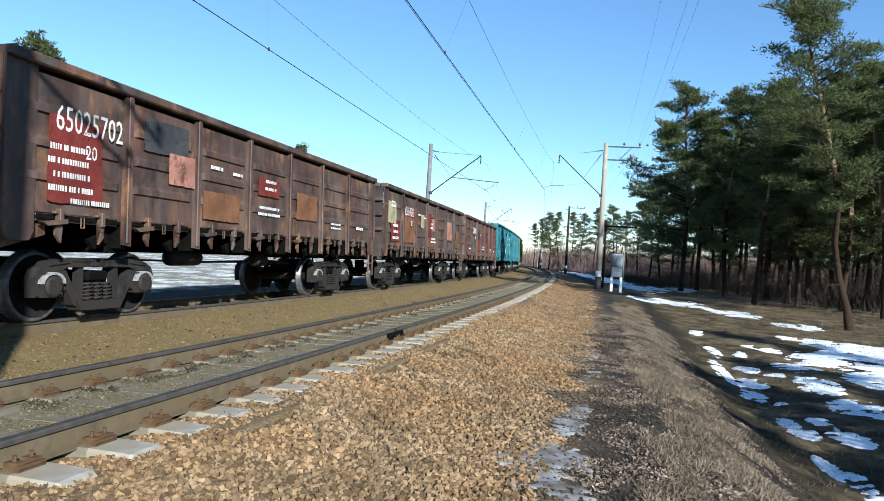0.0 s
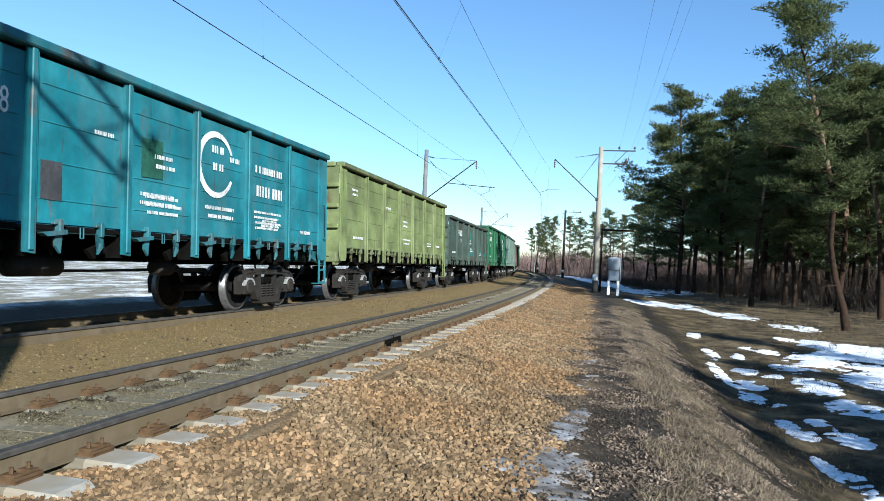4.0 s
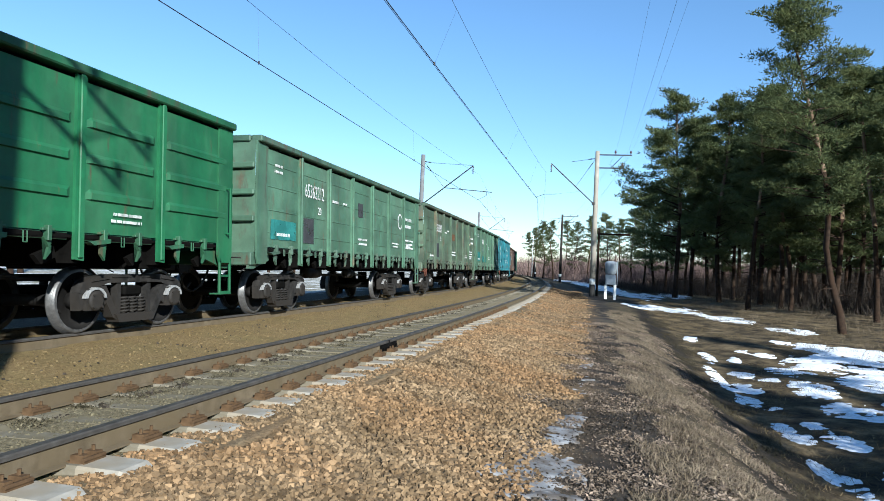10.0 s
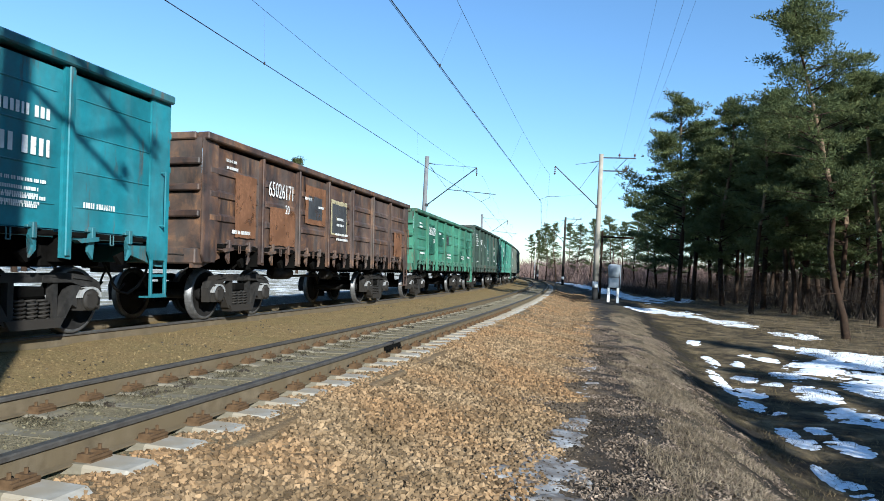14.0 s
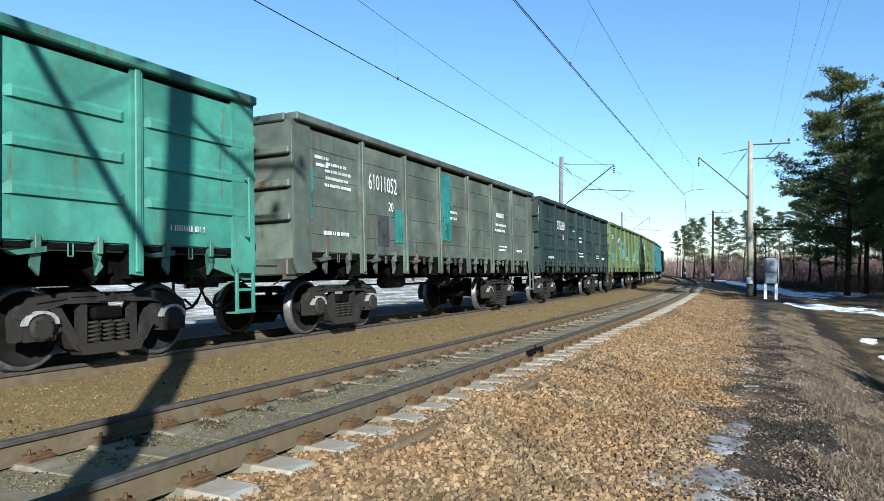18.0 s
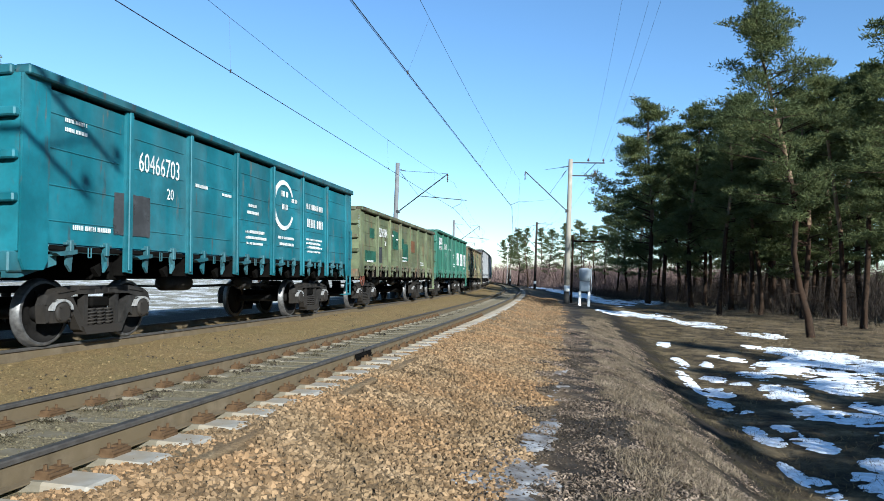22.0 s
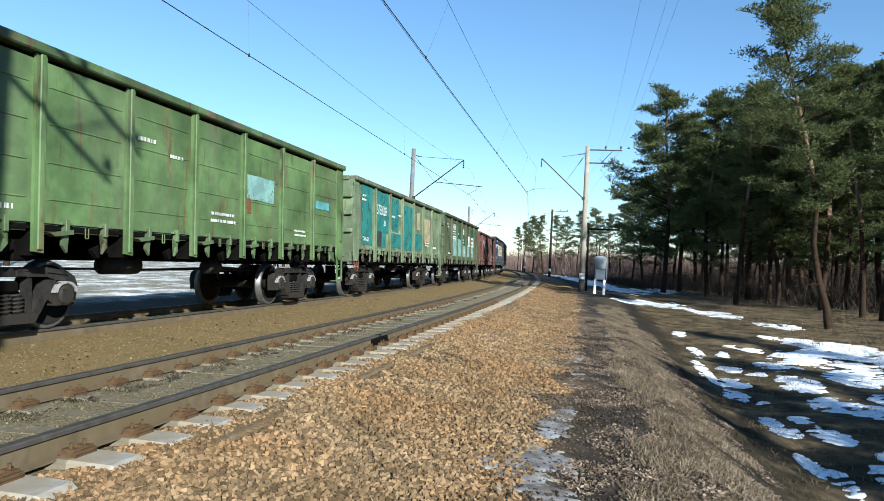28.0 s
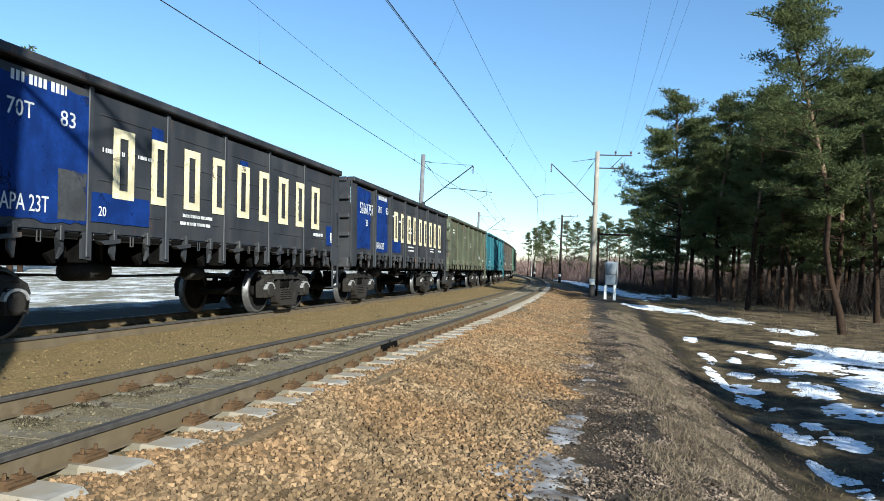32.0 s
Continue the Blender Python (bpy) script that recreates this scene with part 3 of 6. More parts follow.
def side_frame_mesh():
    """A cast bogie side: a deep arched beam, slanting legs and a jaw over each axle."""
    bm = bmesh.new()
    x0, x1 = 0.93, 1.10
    prism(bm, [(-1.20, 0.60), (-1.14, 0.74), (-0.98, 0.82), (-0.60, 0.87), (0.60, 0.87), (0.98, 0.82), (1.14, 0.74), (1.20, 0.60), (1.10, 0.58), (0.98, 0.68), (0.78, 0.69), (0.62, 0.74), (-0.62, 0.74), (-0.78, 0.69), (-0.98, 0.66), (-1.10, 0.58)], x0, x1)
    for f in (-1, 1):
        prism(bm, [(f * 0.80, 0.69), (f * 0.66, 0.70), (f * 0.40, 0.28), (f * 0.42, 0.17), (f * 0.50, 0.21)], x0, x1 - 0.006)
        prism(bm, [(f * 0.40, 0.74), (f * 0.31, 0.74), (f * 0.31, 0.24), (f * 0.40, 0.24)], x0 + 0.03, x1 - 0.03)
        prism(bm, [(f * 0.76, 0.70), (f * 0.64, 0.69), (f * 0.60, 0.46), (f * 0.73, 0.38)], x0, x1 - 0.014)
        prism(bm, [(f * 1.20, 0.61), (f * 1.09, 0.62), (f * 1.11, 0.36), (f * 1.18, 0.34)], x0, x1 - 0.014)
    prism(bm, [(-0.48, 0.26), (0.48, 0.26), (0.40, 0.13), (-0.40, 0.13)], x0 - 0.02, x1 + 0.03)
    for f in (-1, 1):
        prism(bm, [(f * 0.98, 0.79), (f * 0.62, 0.83), (f * 0.62, 0.80), (f * 0.98, 0.76)], x1 - 0.002, x1 + 0.025)
        prism(bm, [(f * 0.55, 0.845), (f * 0.12, 0.845), (f * 0.12, 0.82), (f * 0.55, 0.82)], x1 - 0.002, x1 + 0.02)
    for y in (-0.2, 0.1):
        box(bm, x1 - 0.004, x1 + 0.012, y, y + 0.16, 0.75, 0.83, 0.004)
    return bm


def adapter_mesh():
    """The rubbed saddle over an axlebox, its pale steel standing for a glint."""
    bm = bmesh.new()
    n = 7
    out = [(0.21 * math.cos(math.pi * i / n), 0.52 + 0.16 * math.sin(math.pi * i / n)) for i in range(n + 1)]
    inn = [(0.165 * math.cos(math.pi * i / n), 0.52 + 0.125 * math.sin(math.pi * i / n)) for i in range(n, -1, -1)]
    prism(bm, out + inn, 1.0, 1.16)
    return bm


def axlebox_mesh():
    bm = bmesh.new()
    prism(bm, [(-0.17, 0.34), (0.17, 0.34), (0.18, 0.56), (0.13, 0.66), (-0.13, 0.66), (-0.18, 0.56)], 0.93, 1.14)
    lathe(bm, [(1.12, 0.15), (1.17, 0.145), (1.185, 0.10)], "x", (0, 0, WR), 18)
    for k in range(4):
        a = math.pi / 4 + k * math.pi / 2
        tube(bm, (1.16, 0.12 * math.cos(a), WR + 0.12 * math.sin(a)), (1.195, 0.12 * math.cos(a), WR + 0.12 * math.sin(a)), 0.018, None, 6)
    return bm


def spring_mesh():
    bm = bmesh.new()
    n, turns, r = 42, 5, 0.085
    pts = [Vector((1.02 + r * math.cos(i / n * turns * math.tau), r * math.sin(i / n * turns * math.tau), 0.25 + 0.26 * i / n)) for i in range(n + 1)]
    hose(bm, pts, 0.019, 4)
    return bm


def bolster_mesh():
    bm = bmesh.new()
    box(bm, -1.06, 1.06, -0.21, 0.21, 0.53, 0.69, 0.03)
    lathe(bm, [(0.69, 0.16), (0.94, 0.16)], "z", (0, 0, 0), 14)
    for x in (-0.55, 0.55):
        for f in (-1, 1):
            box(bm, x - 0.04, x + 0.04, min(f * 0.25, f * 0.36), max(f * 0.25, f * 0.36), 0.32, 0.62)
            prism(bm, [(f * 0.36, 0.28), (f * 0.44, 0.30), (f * 0.43, 0.62), (f * 0.36, 0.62)], x * 1.4 - 0.06, x * 1.4 + 0.06)
    return bm


def wheelset_mesh():
    bm = bmesh.new()
    lathe(bm, [(-1.12, 0.065), (-0.9, 0.07), (-0.88, 0.09), (0.88, 0.09), (0.9, 0.07), (1.12, 0.065)], "x", (0, 0, 0), 14, 0)
    for f in (-1, 1):
        lathe(bm, [(f * a, r) for a, r in [(0.70, 0.13), (0.73, 0.20), (0.745, 0.38), (0.84, 0.43)]], "x", (0, 0, 0), 22, 0, False)
        lathe(bm, [(f * a, r) for a, r in [(0.722, 0.42), (0.722, 0.506), (0.745, 0.506), (0.765, 0.482), (0.848, 0.474), (0.852, 0.455), (0.852, 0.425)]], "x", (0, 0, 0), 28, 1, False)
        lathe(bm, [(f * a, r) for a, r in [(0.66, 0.13), (0.87, 0.13), (0.88, 0.11)]], "x", (0, 0, 0), 18, 0)
        # lightening marks that let the turning be seen
        for k in range(3):
            a = k * math.tau / 3
            box(bm, f * 0.748 - 0.006, f * 0.748 + 0.006, 0.30 * math.cos(a) - 0.03, 0.30 * math.cos(a) + 0.03, 0.30 * math.sin(a) - 0.02, 0.30 * math.sin(a) + 0.02, 0, 0)
    bmesh.ops.recalc_face_normals(bm, faces=bm.faces)
    return bm


def build_mesh(name, bm, *mats):
    me = bpy.data.meshes.new(name)
    bm.to_mesh(me)
    bm.free()
    for m in mats:
        me.materials.append(m)
    return me


def wagon_meshes():
    k = {}
    for top in HEIGHTS:
        for name, bm in (("post", post_mesh(top)), ("corner", corner_mesh(top)), ("chord", chord_mesh(top)), ("end", end_mesh(top)), ("end_stanchion", end_stanchion_mesh(top)), ("end_rail", end_rail_mesh(top)),
                         ("panel_ribbed", wall_panel(1.736, top, True)), ("panel_seamed", wall_panel(1.736, top, False)),
                         ("wide_ribbed", wall_panel(HALF - 4.34, top, True)), ("wide_seamed", wall_panel(HALF - 4.34, top, False))):
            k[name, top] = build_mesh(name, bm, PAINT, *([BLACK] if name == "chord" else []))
    for name, bm, mats in (
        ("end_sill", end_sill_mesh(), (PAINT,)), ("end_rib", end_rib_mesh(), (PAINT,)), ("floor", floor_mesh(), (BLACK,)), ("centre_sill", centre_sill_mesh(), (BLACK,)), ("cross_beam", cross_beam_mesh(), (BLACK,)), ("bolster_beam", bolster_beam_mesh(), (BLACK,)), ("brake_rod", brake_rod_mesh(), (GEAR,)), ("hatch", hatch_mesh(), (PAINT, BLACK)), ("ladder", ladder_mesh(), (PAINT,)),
        ("grab", grab_mesh(), (PAINT,)), ("coupler", coupler_mesh(), (GEAR,)), ("brake", brake_mesh(), (GEAR,)), ("reservoir", reservoir_mesh(), (GEAR,)),
        ("brake_wheel", brake_wheel_mesh(), (RED,)), ("side_frame", side_frame_mesh(), (GEAR,)), ("axlebox", axlebox_mesh(), (GEAR,)), ("adapter", adapter_mesh(), (GLINT_WORN,)),
        ("spring", spring_mesh(), (GEAR,)), ("bolster", bolster_mesh(), (BLACK,)), ("wheelset", wheelset_mesh(), (WHEEL, TREAD)),
    ):
        k[name] = build_mesh(name, bm, *mats)
    return k


HEIGHTS = (3.36, 3.59, 3.71)
KIT = wagon_meshes()
FLIP = pose(0, 0, 0, 0, 0, 180)
WHEELSETS = {-1: [], 1: []}
PAINTED = ("wall_panel", "post", "corner_post", "top_chord", "end_wall", "end_rib", "end_stanchion", "end_rail", "end_sill", "hatch", "ladder", "grab_rail")


def wagon_master(ribbed, brake_wheel, top):
    w = new("open_wagon")
    put = lambda name, mesh, m, parent=w, label="": part(name, KIT[mesh], None, parent, label, m)
    one = Matrix.Identity(4)
    kind = "ribbed" if ribbed else "seamed"
    for turn in (one, FLIP):
        for k in range(7):
            y = (EDGES[k] + EDGES[k + 1]) / 2
            put("wall_panel", (("wide_" if k in (0, 6) else "panel_") + kind, top), turn @ pose(0, y, 0))
            put("hatch", "hatch", turn @ pose(0, y + (0.2 if k == 0 else -0.2 if k == 6 else 0), 0))
        put("top_chord", ("chord", top), turn)
        for y in POSTS:
            put("post", ("post", top), turn @ pose(0, y, 0))
        for y in (-HALF + 0.23, HALF - 0.23):
            put("corner_post", ("corner", top), turn @ pose(0, y, 0))
        end = turn @ pose(0, -HALF, 0)
        put("end_wall", ("end", top), end)
        for k in (0.22, 0.46, 0.70):
            put("end_rib", "end_rib", end @ pose(0, 0, SHEET + k * (top - SHEET)))
        for x in (-0.55, 0.55):
            put("end_stanchion", ("end_stanchion", top), end @ pose(x, 0, 0))
        put("end_rail", ("end_rail", top), end)
        put("end_sill", "end_sill", end)
        put("coupler", "coupler", end)
        put("ladder", "ladder", turn @ pose(0, HALF - 0.2, 0))
        put("grab_rail", "grab", turn @ pose(0, HALF - 0.22, 0))
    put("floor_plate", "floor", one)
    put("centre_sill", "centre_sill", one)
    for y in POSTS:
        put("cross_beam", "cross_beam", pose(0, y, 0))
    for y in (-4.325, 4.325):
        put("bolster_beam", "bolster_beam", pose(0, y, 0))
    for turn in (one, FLIP):
        put("brake_rod", "brake_rod", turn)
    put("brake_cylinder", "brake", one)
    put("air_reservoir", "reservoir", one)
    if brake_wheel:
        put("handbrake_wheel", "brake_wheel", pose(0, -HALF + 0.28, 0), w, "red spoked handbrake wheel")
    for y in (-4.325, 4.325):
        bogie = put("bogie", "bolster", pose(0, y, 0), w, "cast steel two-axle bogie")
        for turn in (one, FLIP):
            put("side_frame", "side_frame", turn, bogie)
            for a in (-AXLE, AXLE):
                put("axlebox", "axlebox", turn @ pose(0, a, 0), bogie)
                put("adapter", "adapter", turn @ pose(0, a, 0), bogie, "rubbed saddle over the axlebox, its glint put into the colour")
            for a in (-0.19, 0.0, 0.19):
                put("spring", "spring", turn @ pose(0, a, 0), bogie)
        for f in (-1, 1):
            put("wheelset", "wheelset", pose(0, f * AXLE, WR), bogie, "steel wheelset with bright worn treads")
    return w


LETTERS = {}


def text_mesh(body, size, ink, width=0.0):
    """Flat lettering 3 mm thick, running along y and standing up in z."""
    key = (body, size, ink, width)
    if key not in LETTERS:
        cu = bpy.data.curves.new("lettering", "FONT")
        cu.body, cu.size, cu.extrude, cu.resolution_u = body, size, 0.0015, 2
        ob = bpy.data.objects.new("lettering", cu)
        scene.collection.objects.link(ob)
        bpy.context.view_layer.update()
        me = bpy.data.meshes.new_from_object(ob.evaluated_get(bpy.context.evaluated_depsgraph_get()))
        bpy.data.objects.remove(ob)
        me.materials.clear()
        me.materials.append(INK[ink])
        if width:
            span = max(v.co.x for v in me.vertices) - min(v.co.x for v in me.vertices)
            me.transform(Matrix.Diagonal((width / span, 1, 1, 1)))
        me.transform(Matrix(((0, 0, 1, 0), (1, 0, 0, 0), (0, 1, 0, 0), (0, 0, 0, 1))))
        LETTERS[key] = me
    return LETTERS[key]


def patch_mesh(w, h, ink, ragged, seed):
    """A thin painted-over patch with an uneven edge."""
    rnd = random.Random(seed)
    bm = bmesh.new()
    n = 14
    ring = [(w * i / n, 0) for i in range(n)] + [(w, h * i / n) for i in range(n)] + [(w - w * i / n, h) for i in range(n)] + [(0, h - h * i / n) for i in range(n)]
    j = ragged * min(w, h)
    pts = []
    for y, z in ring:
        wave = 2.2 * j * noise.noise((y * 2.4, z * 2.4, seed * 1.7))
        pts.append((y + rnd.uniform(-j, j) + wave, z + rnd.uniform(-j, j) + 2.2 * j * noise.noise((y * 2.4, z * 2.4, seed * 1.7 + 9))))
    prism(bm, pts, 0.0, 0.003)
    return build_mesh("painted_patch", bm, INK[ink])


def bars_mesh(w, h, lines, ink, seed):
    """Lines of small lettering that cannot be made out, as bars."""
    rnd = random.Random(seed)
    bm = bmesh.new()
    step = h / lines
    for i in range(lines):
        z = h - (i + 1) * step + step * 0.18
        y = rnd.uniform(0, 0.12) * w
        end = w * rnd.uniform(0.8, 1.0)
        tall = step * 0.42
        while y < end - 0.015:
            ln = min(rnd.uniform(0.25, 0.45) * tall, end - y)
            box(bm, 0, 0.003, y, y + ln, z, z + tall)
            y += ln + (0.22 if rnd.random() < 0.8 else 0.6) * tall
    return build_mesh("small_lettering", bm, INK[ink])


FACE = SIDE - INSET + 0.015


def mark(w, mesh, bay, frac, z, name="lettering", label=""):
    """A marking painted in a bay of the wagon's wall."""
    if frac > 1:
        bay, frac = bay + int(frac), frac - int(frac)
    y = EDGES[bay] + frac * (EDGES[bay + 1] - EDGES[bay])
    top = w["wall_top"]
    ob = part(name, mesh, None, w, label, pose(FACE + (0.024 if w["ribbed"] else 0), y, SHEET + (z - SHEET) * (top - SHEET) / 2.34))
    return tagged(ob, kind="stuff") if name == "small_lettering" else ob


def ring_mesh(r, ink, gap=0.9):
    """An open ring, as a plain painted shape."""
    bm = bmesh.new()
    n = 26
    outer, inner = [], []
    for i in range(n + 1):
        a = gap / 2 + i / n * (math.tau - gap)
        t = 0.11 * r + 0.10 * r * math.sin(i / n * math.pi)
        outer.append((r * math.cos(a), r * math.sin(a)))
        inner.append(((r - t) * math.cos(a), (r - t) * math.sin(a)))
    prism(bm, outer + inner[::-1], 0, 0.003)
    return build_mesh("ring_sign", bm, INK[ink])


def block_mesh(w, h, ink, stroke):
    """One big character reduced to a plain upright frame."""
    bm = bmesh.new()
    box(bm, 0, 0.003, 0, stroke, 0, h)
    box(bm, 0, 0.003, w - stroke, w, 0, h)
    box(bm, 0, 0.0025, stroke, w - stroke, h - stroke * 0.9, h)
    box(bm, 0, 0.0025, stroke, w - stroke, 0, stroke * 0.9)
    return build_mesh("block_sign", bm, INK[ink])


def com_sign(w, bay=4):
    """The ring sign with its two rows of bars."""
    mark(w, ring_mesh(0.60, "white"), bay, 0.36, 2.78, "ring_sign")
    mark(w, bars_mesh(0.42, 0.62, 2, "white", 3), bay, 0.28, 2.62, "small_lettering")
    mark(w, bars_mesh(0.42, 0.22, 1, "white", 4), bay, 0.62, 2.86, "small_lettering")
    mark(w, bars_mesh(1.3, 0.34, 1, "white", 5), bay + 1, 0.12, 2.78, "small_lettering")
    mark(w, bars_mesh(1.25, 0.52, 1, "white", 6), bay + 1, 0.14, 2.26, "small_lettering")
    mark(w, bars_mesh(1.2, 0.3, 2, "white", 7), bay, 0.15, 1.76, "small_lettering")
    mark(w, bars_mesh(1.2, 0.42, 4, "white", 8), bay + 1, 0.14, 1.66, "small_lettering")
    mark(w, bars_mesh(1.0, 0.36, 3, "white", 9), bay - 1, 0.22, 1.7, "small_lettering")


def common(w, seed, first, ink="white"):
    """Small data lines that every wagon carries."""
    rnd = random.Random(seed)
    for bay, frac, z, ww, h, ln in ((0, 0.35, 3.0, 0.5, 0.26, 2), (0, 0.42, 1.62, 0.9, 0.16, 1), (2, 0.15, 2.75, 0.5, 0.15, 1), (2, 0.62, 2.72, 0.4, 0.13, 1), (3, 0.3, 2.35, 0.55, 0.3, 2),
                                     (3, 0.25, 1.72, 1.0, 0.26, 2), (5, 0.3, 1.7, 0.8, 0.2, 2), (6, 0.2, 1.68, 0.7, 0.18, 1)):
        if rnd.random() < 0.75 and (first or bay or z < 2.9):
            mark(w, bars_mesh(ww, h, ln, ink, seed * 11 + bay), bay, frac + rnd.uniform(-0.08, 0.08), z + rnd.uniform(-0.1, 0.12), "small_lettering")


BROWN, RUSTY = (0.102, 0.057, 0.049), (0.088, 0.054, 0.045)
TEAL, DKGREEN, BRIGHT, PALE = (0.02, 0.27, 0.33), (0.072, 0.125, 0.095), (0.018, 0.19, 0.068), (0.20, 0.32, 0.26)
SAGE, TURQ, OLIVE, LIME = (0.12, 0.26, 0.16), (0.085, 0.37, 0.27), (0.20, 0.24, 0.115), (0.17, 0.255, 0.085)
GREY, NAVY, SLATE, MINT = (0.085, 0.09, 0.098), (0.037, 0.041, 0.05), (0.012, 0.045, 0.04), (0.07, 0.30, 0.185)
BLUETEAL, KHAKI, BRICK, YELLOW = (0.014, 0.22, 0.28), (0.265, 0.255, 0.12), (0.21, 0.072, 0.055), (0.28, 0.34, 0.12)

# index, colour, grime, ribbed walls, handbrake wheel, number, its bay, what the label says
WAGONS = [
    (-1, BROWN, 0.75, True, False, "", 1, "dusty brown open freight wagon with patchy old paint"),
    (0, BROWN, 0.8, True, False, "65025702", 0, "dusty brown open freight wagon with red and bare patches"),
    (1, (0.078, 0.052, 0.05), 0.8, True, False, "65069510", 1, "soot-darkened brown open freight wagon with red patches"),
    (2, (0.15, 0.06, 0.05), 0.7, True, False, "62446836", 1, "reddish brown open freight wagon with ribbed walls"),
    (3, TEAL, 0.2, False, False, "62076161", 1, "teal open freight wagon with a white ring sign"),
    (4, TEAL, 0.25, False, False, "52076218", 1, "teal open freight wagon with a white ring sign"),
    (5, YELLOW, 0.3, False, False, "", 1, "pale yellow-green open freight wagon with faded walls"),
    (6, DKGREEN, 0.3, False, False, "55970628", 1, "grey-green open freight wagon with dark blue patches"),
    (7, BRIGHT, 0.1, False, True, "62683313", 0, "bright green open freight wagon with clean paint"),
    (8, PALE, 0.3, False, False, "61253589", 1, "pale grey-green open freight wagon with seamed walls"),
    (9, (0.21, 0.095, 0.062), 0.35, True, False, "57834408", 1, "orange-brown open freight wagon with pale patches"),
    (10, BRIGHT, 0.15, True, False, "52848876", 1, "bright green open freight wagon with ribbed walls"),
    (11, SAGE, 0.25, False, False, "65362212", 1, "sage green open freight wagon with a dark blue panel"),
    (12, (0.12, 0.20, 0.12), 0.45, False, True, "65332957", 1, "sage green open freight wagon with rusty scrapes"),
    (13, SAGE, 0.3, False, False, "65340036", 1, "sage green open freight wagon with large pale lettering"),
    (14, TEAL, 0.25, False, True, "61494230", 0, "teal open freight wagon with bright repainted panels"),
    (15, RUSTY, 0.85, True, False, "65026171", 1, "rust-streaked brown open freight wagon with ribbed walls"),
    (16, MINT, 0.3, True, False, "56367254", 1, "mint green open freight wagon with dark green patches"),
    (17, (0.036, 0.088, 0.062), 0.25, False, False, "61018867", 1, "dark green open freight wagon with a teal panel"),
    (18, TURQ, 0.2, True, True, "67145748", 1, "turquoise open freight wagon with ribbed walls"),
    (19, (0.15, 0.19, 0.15), 0.35, False, False, "61011052", 1, "grey-green open freight wagon with teal touch-ups"),
    (20, SLATE, 0.2, True, False, "51926259", 1, "blackish green open freight wagon with ribbed walls"),
    (21, LIME, 0.3, False, True, "55191571", 1, "lime green open freight wagon with pale blue patches"),
    (22, LIME, 0.25, False, False, "55192108", 1, "lime green open freight wagon with seamed walls"),
    (23, BLUETEAL, 0.2, False, False, "60466703", 1, "blue-teal open freight wagon with a white ring sign"),
    (24, OLIVE, 0.5, False, True, "52965084", 1, "olive green open freight wagon with dark repaint patches"),
    (25, (0.045, 0.24, 0.16), 0.2, False, False, "60743713", 1, "sea-green open freight wagon with large white lettering"),
    (26, KHAKI, 0.65, False, False, "56119324", 1, "khaki open freight wagon covered in dark repaint patches"),
    (27, GREY, 0.1, False, False, "62677661", 0, "dark grey open freight wagon with light posts"),
    (28, GREY, 0.1, False, True, "62775960", 0, "dark grey open freight wagon with a red and white sign"),
    (29, (0.15, 0.26, 0.09), 0.35, False, False, "", 1, "grass green open freight wagon with scuffed walls"),
    (30, (0.25, 0.34, 0.19), 0.4, False, True, "57538266", 1, "green open freight wagon with large teal repaint panels"),
    (31, (0.10, 0.135, 0.055), 0.35, False, False, "55498810", 1, "olive green open freight wagon with pale teal patches"),
    (32, BRICK, 0.45, True, False, "67775866", 1, "brick red open freight wagon with seamed walls"),
    (33, NAVY, 0.15, False, False, "52232097", 0, "navy black open freight wagon with blue panels and big cream characters"),
    (34, NAVY, 0.15, False, False, "52661757", 0, "navy black open freight wagon with blue panels and big cream characters"),
    (35, (0.13, 0.15, 0.08), 0.4, False, False, "", 1, "dull olive open freight wagon with dusty walls"),
    (36, BLUETEAL, 0.2, False, False, "", 1, "blue-teal open freight wagon with seamed walls"),
    (37, (0.09, 0.08, 0.06), 0.5, True, False, "", 1, "dark brown open freight wagon with dusty walls"),
    (38, SAGE, 0.3, False, False, "", 1, "sage green open freight wagon with seamed walls"),
    (39, BROWN, 0.7, True, False, "", 1, "dusty brown open freight wagon with ribbed walls"),
    (40, SAGE, 0.3, False, False, "", 1, "sage green open freight wagon with seamed walls"),
]
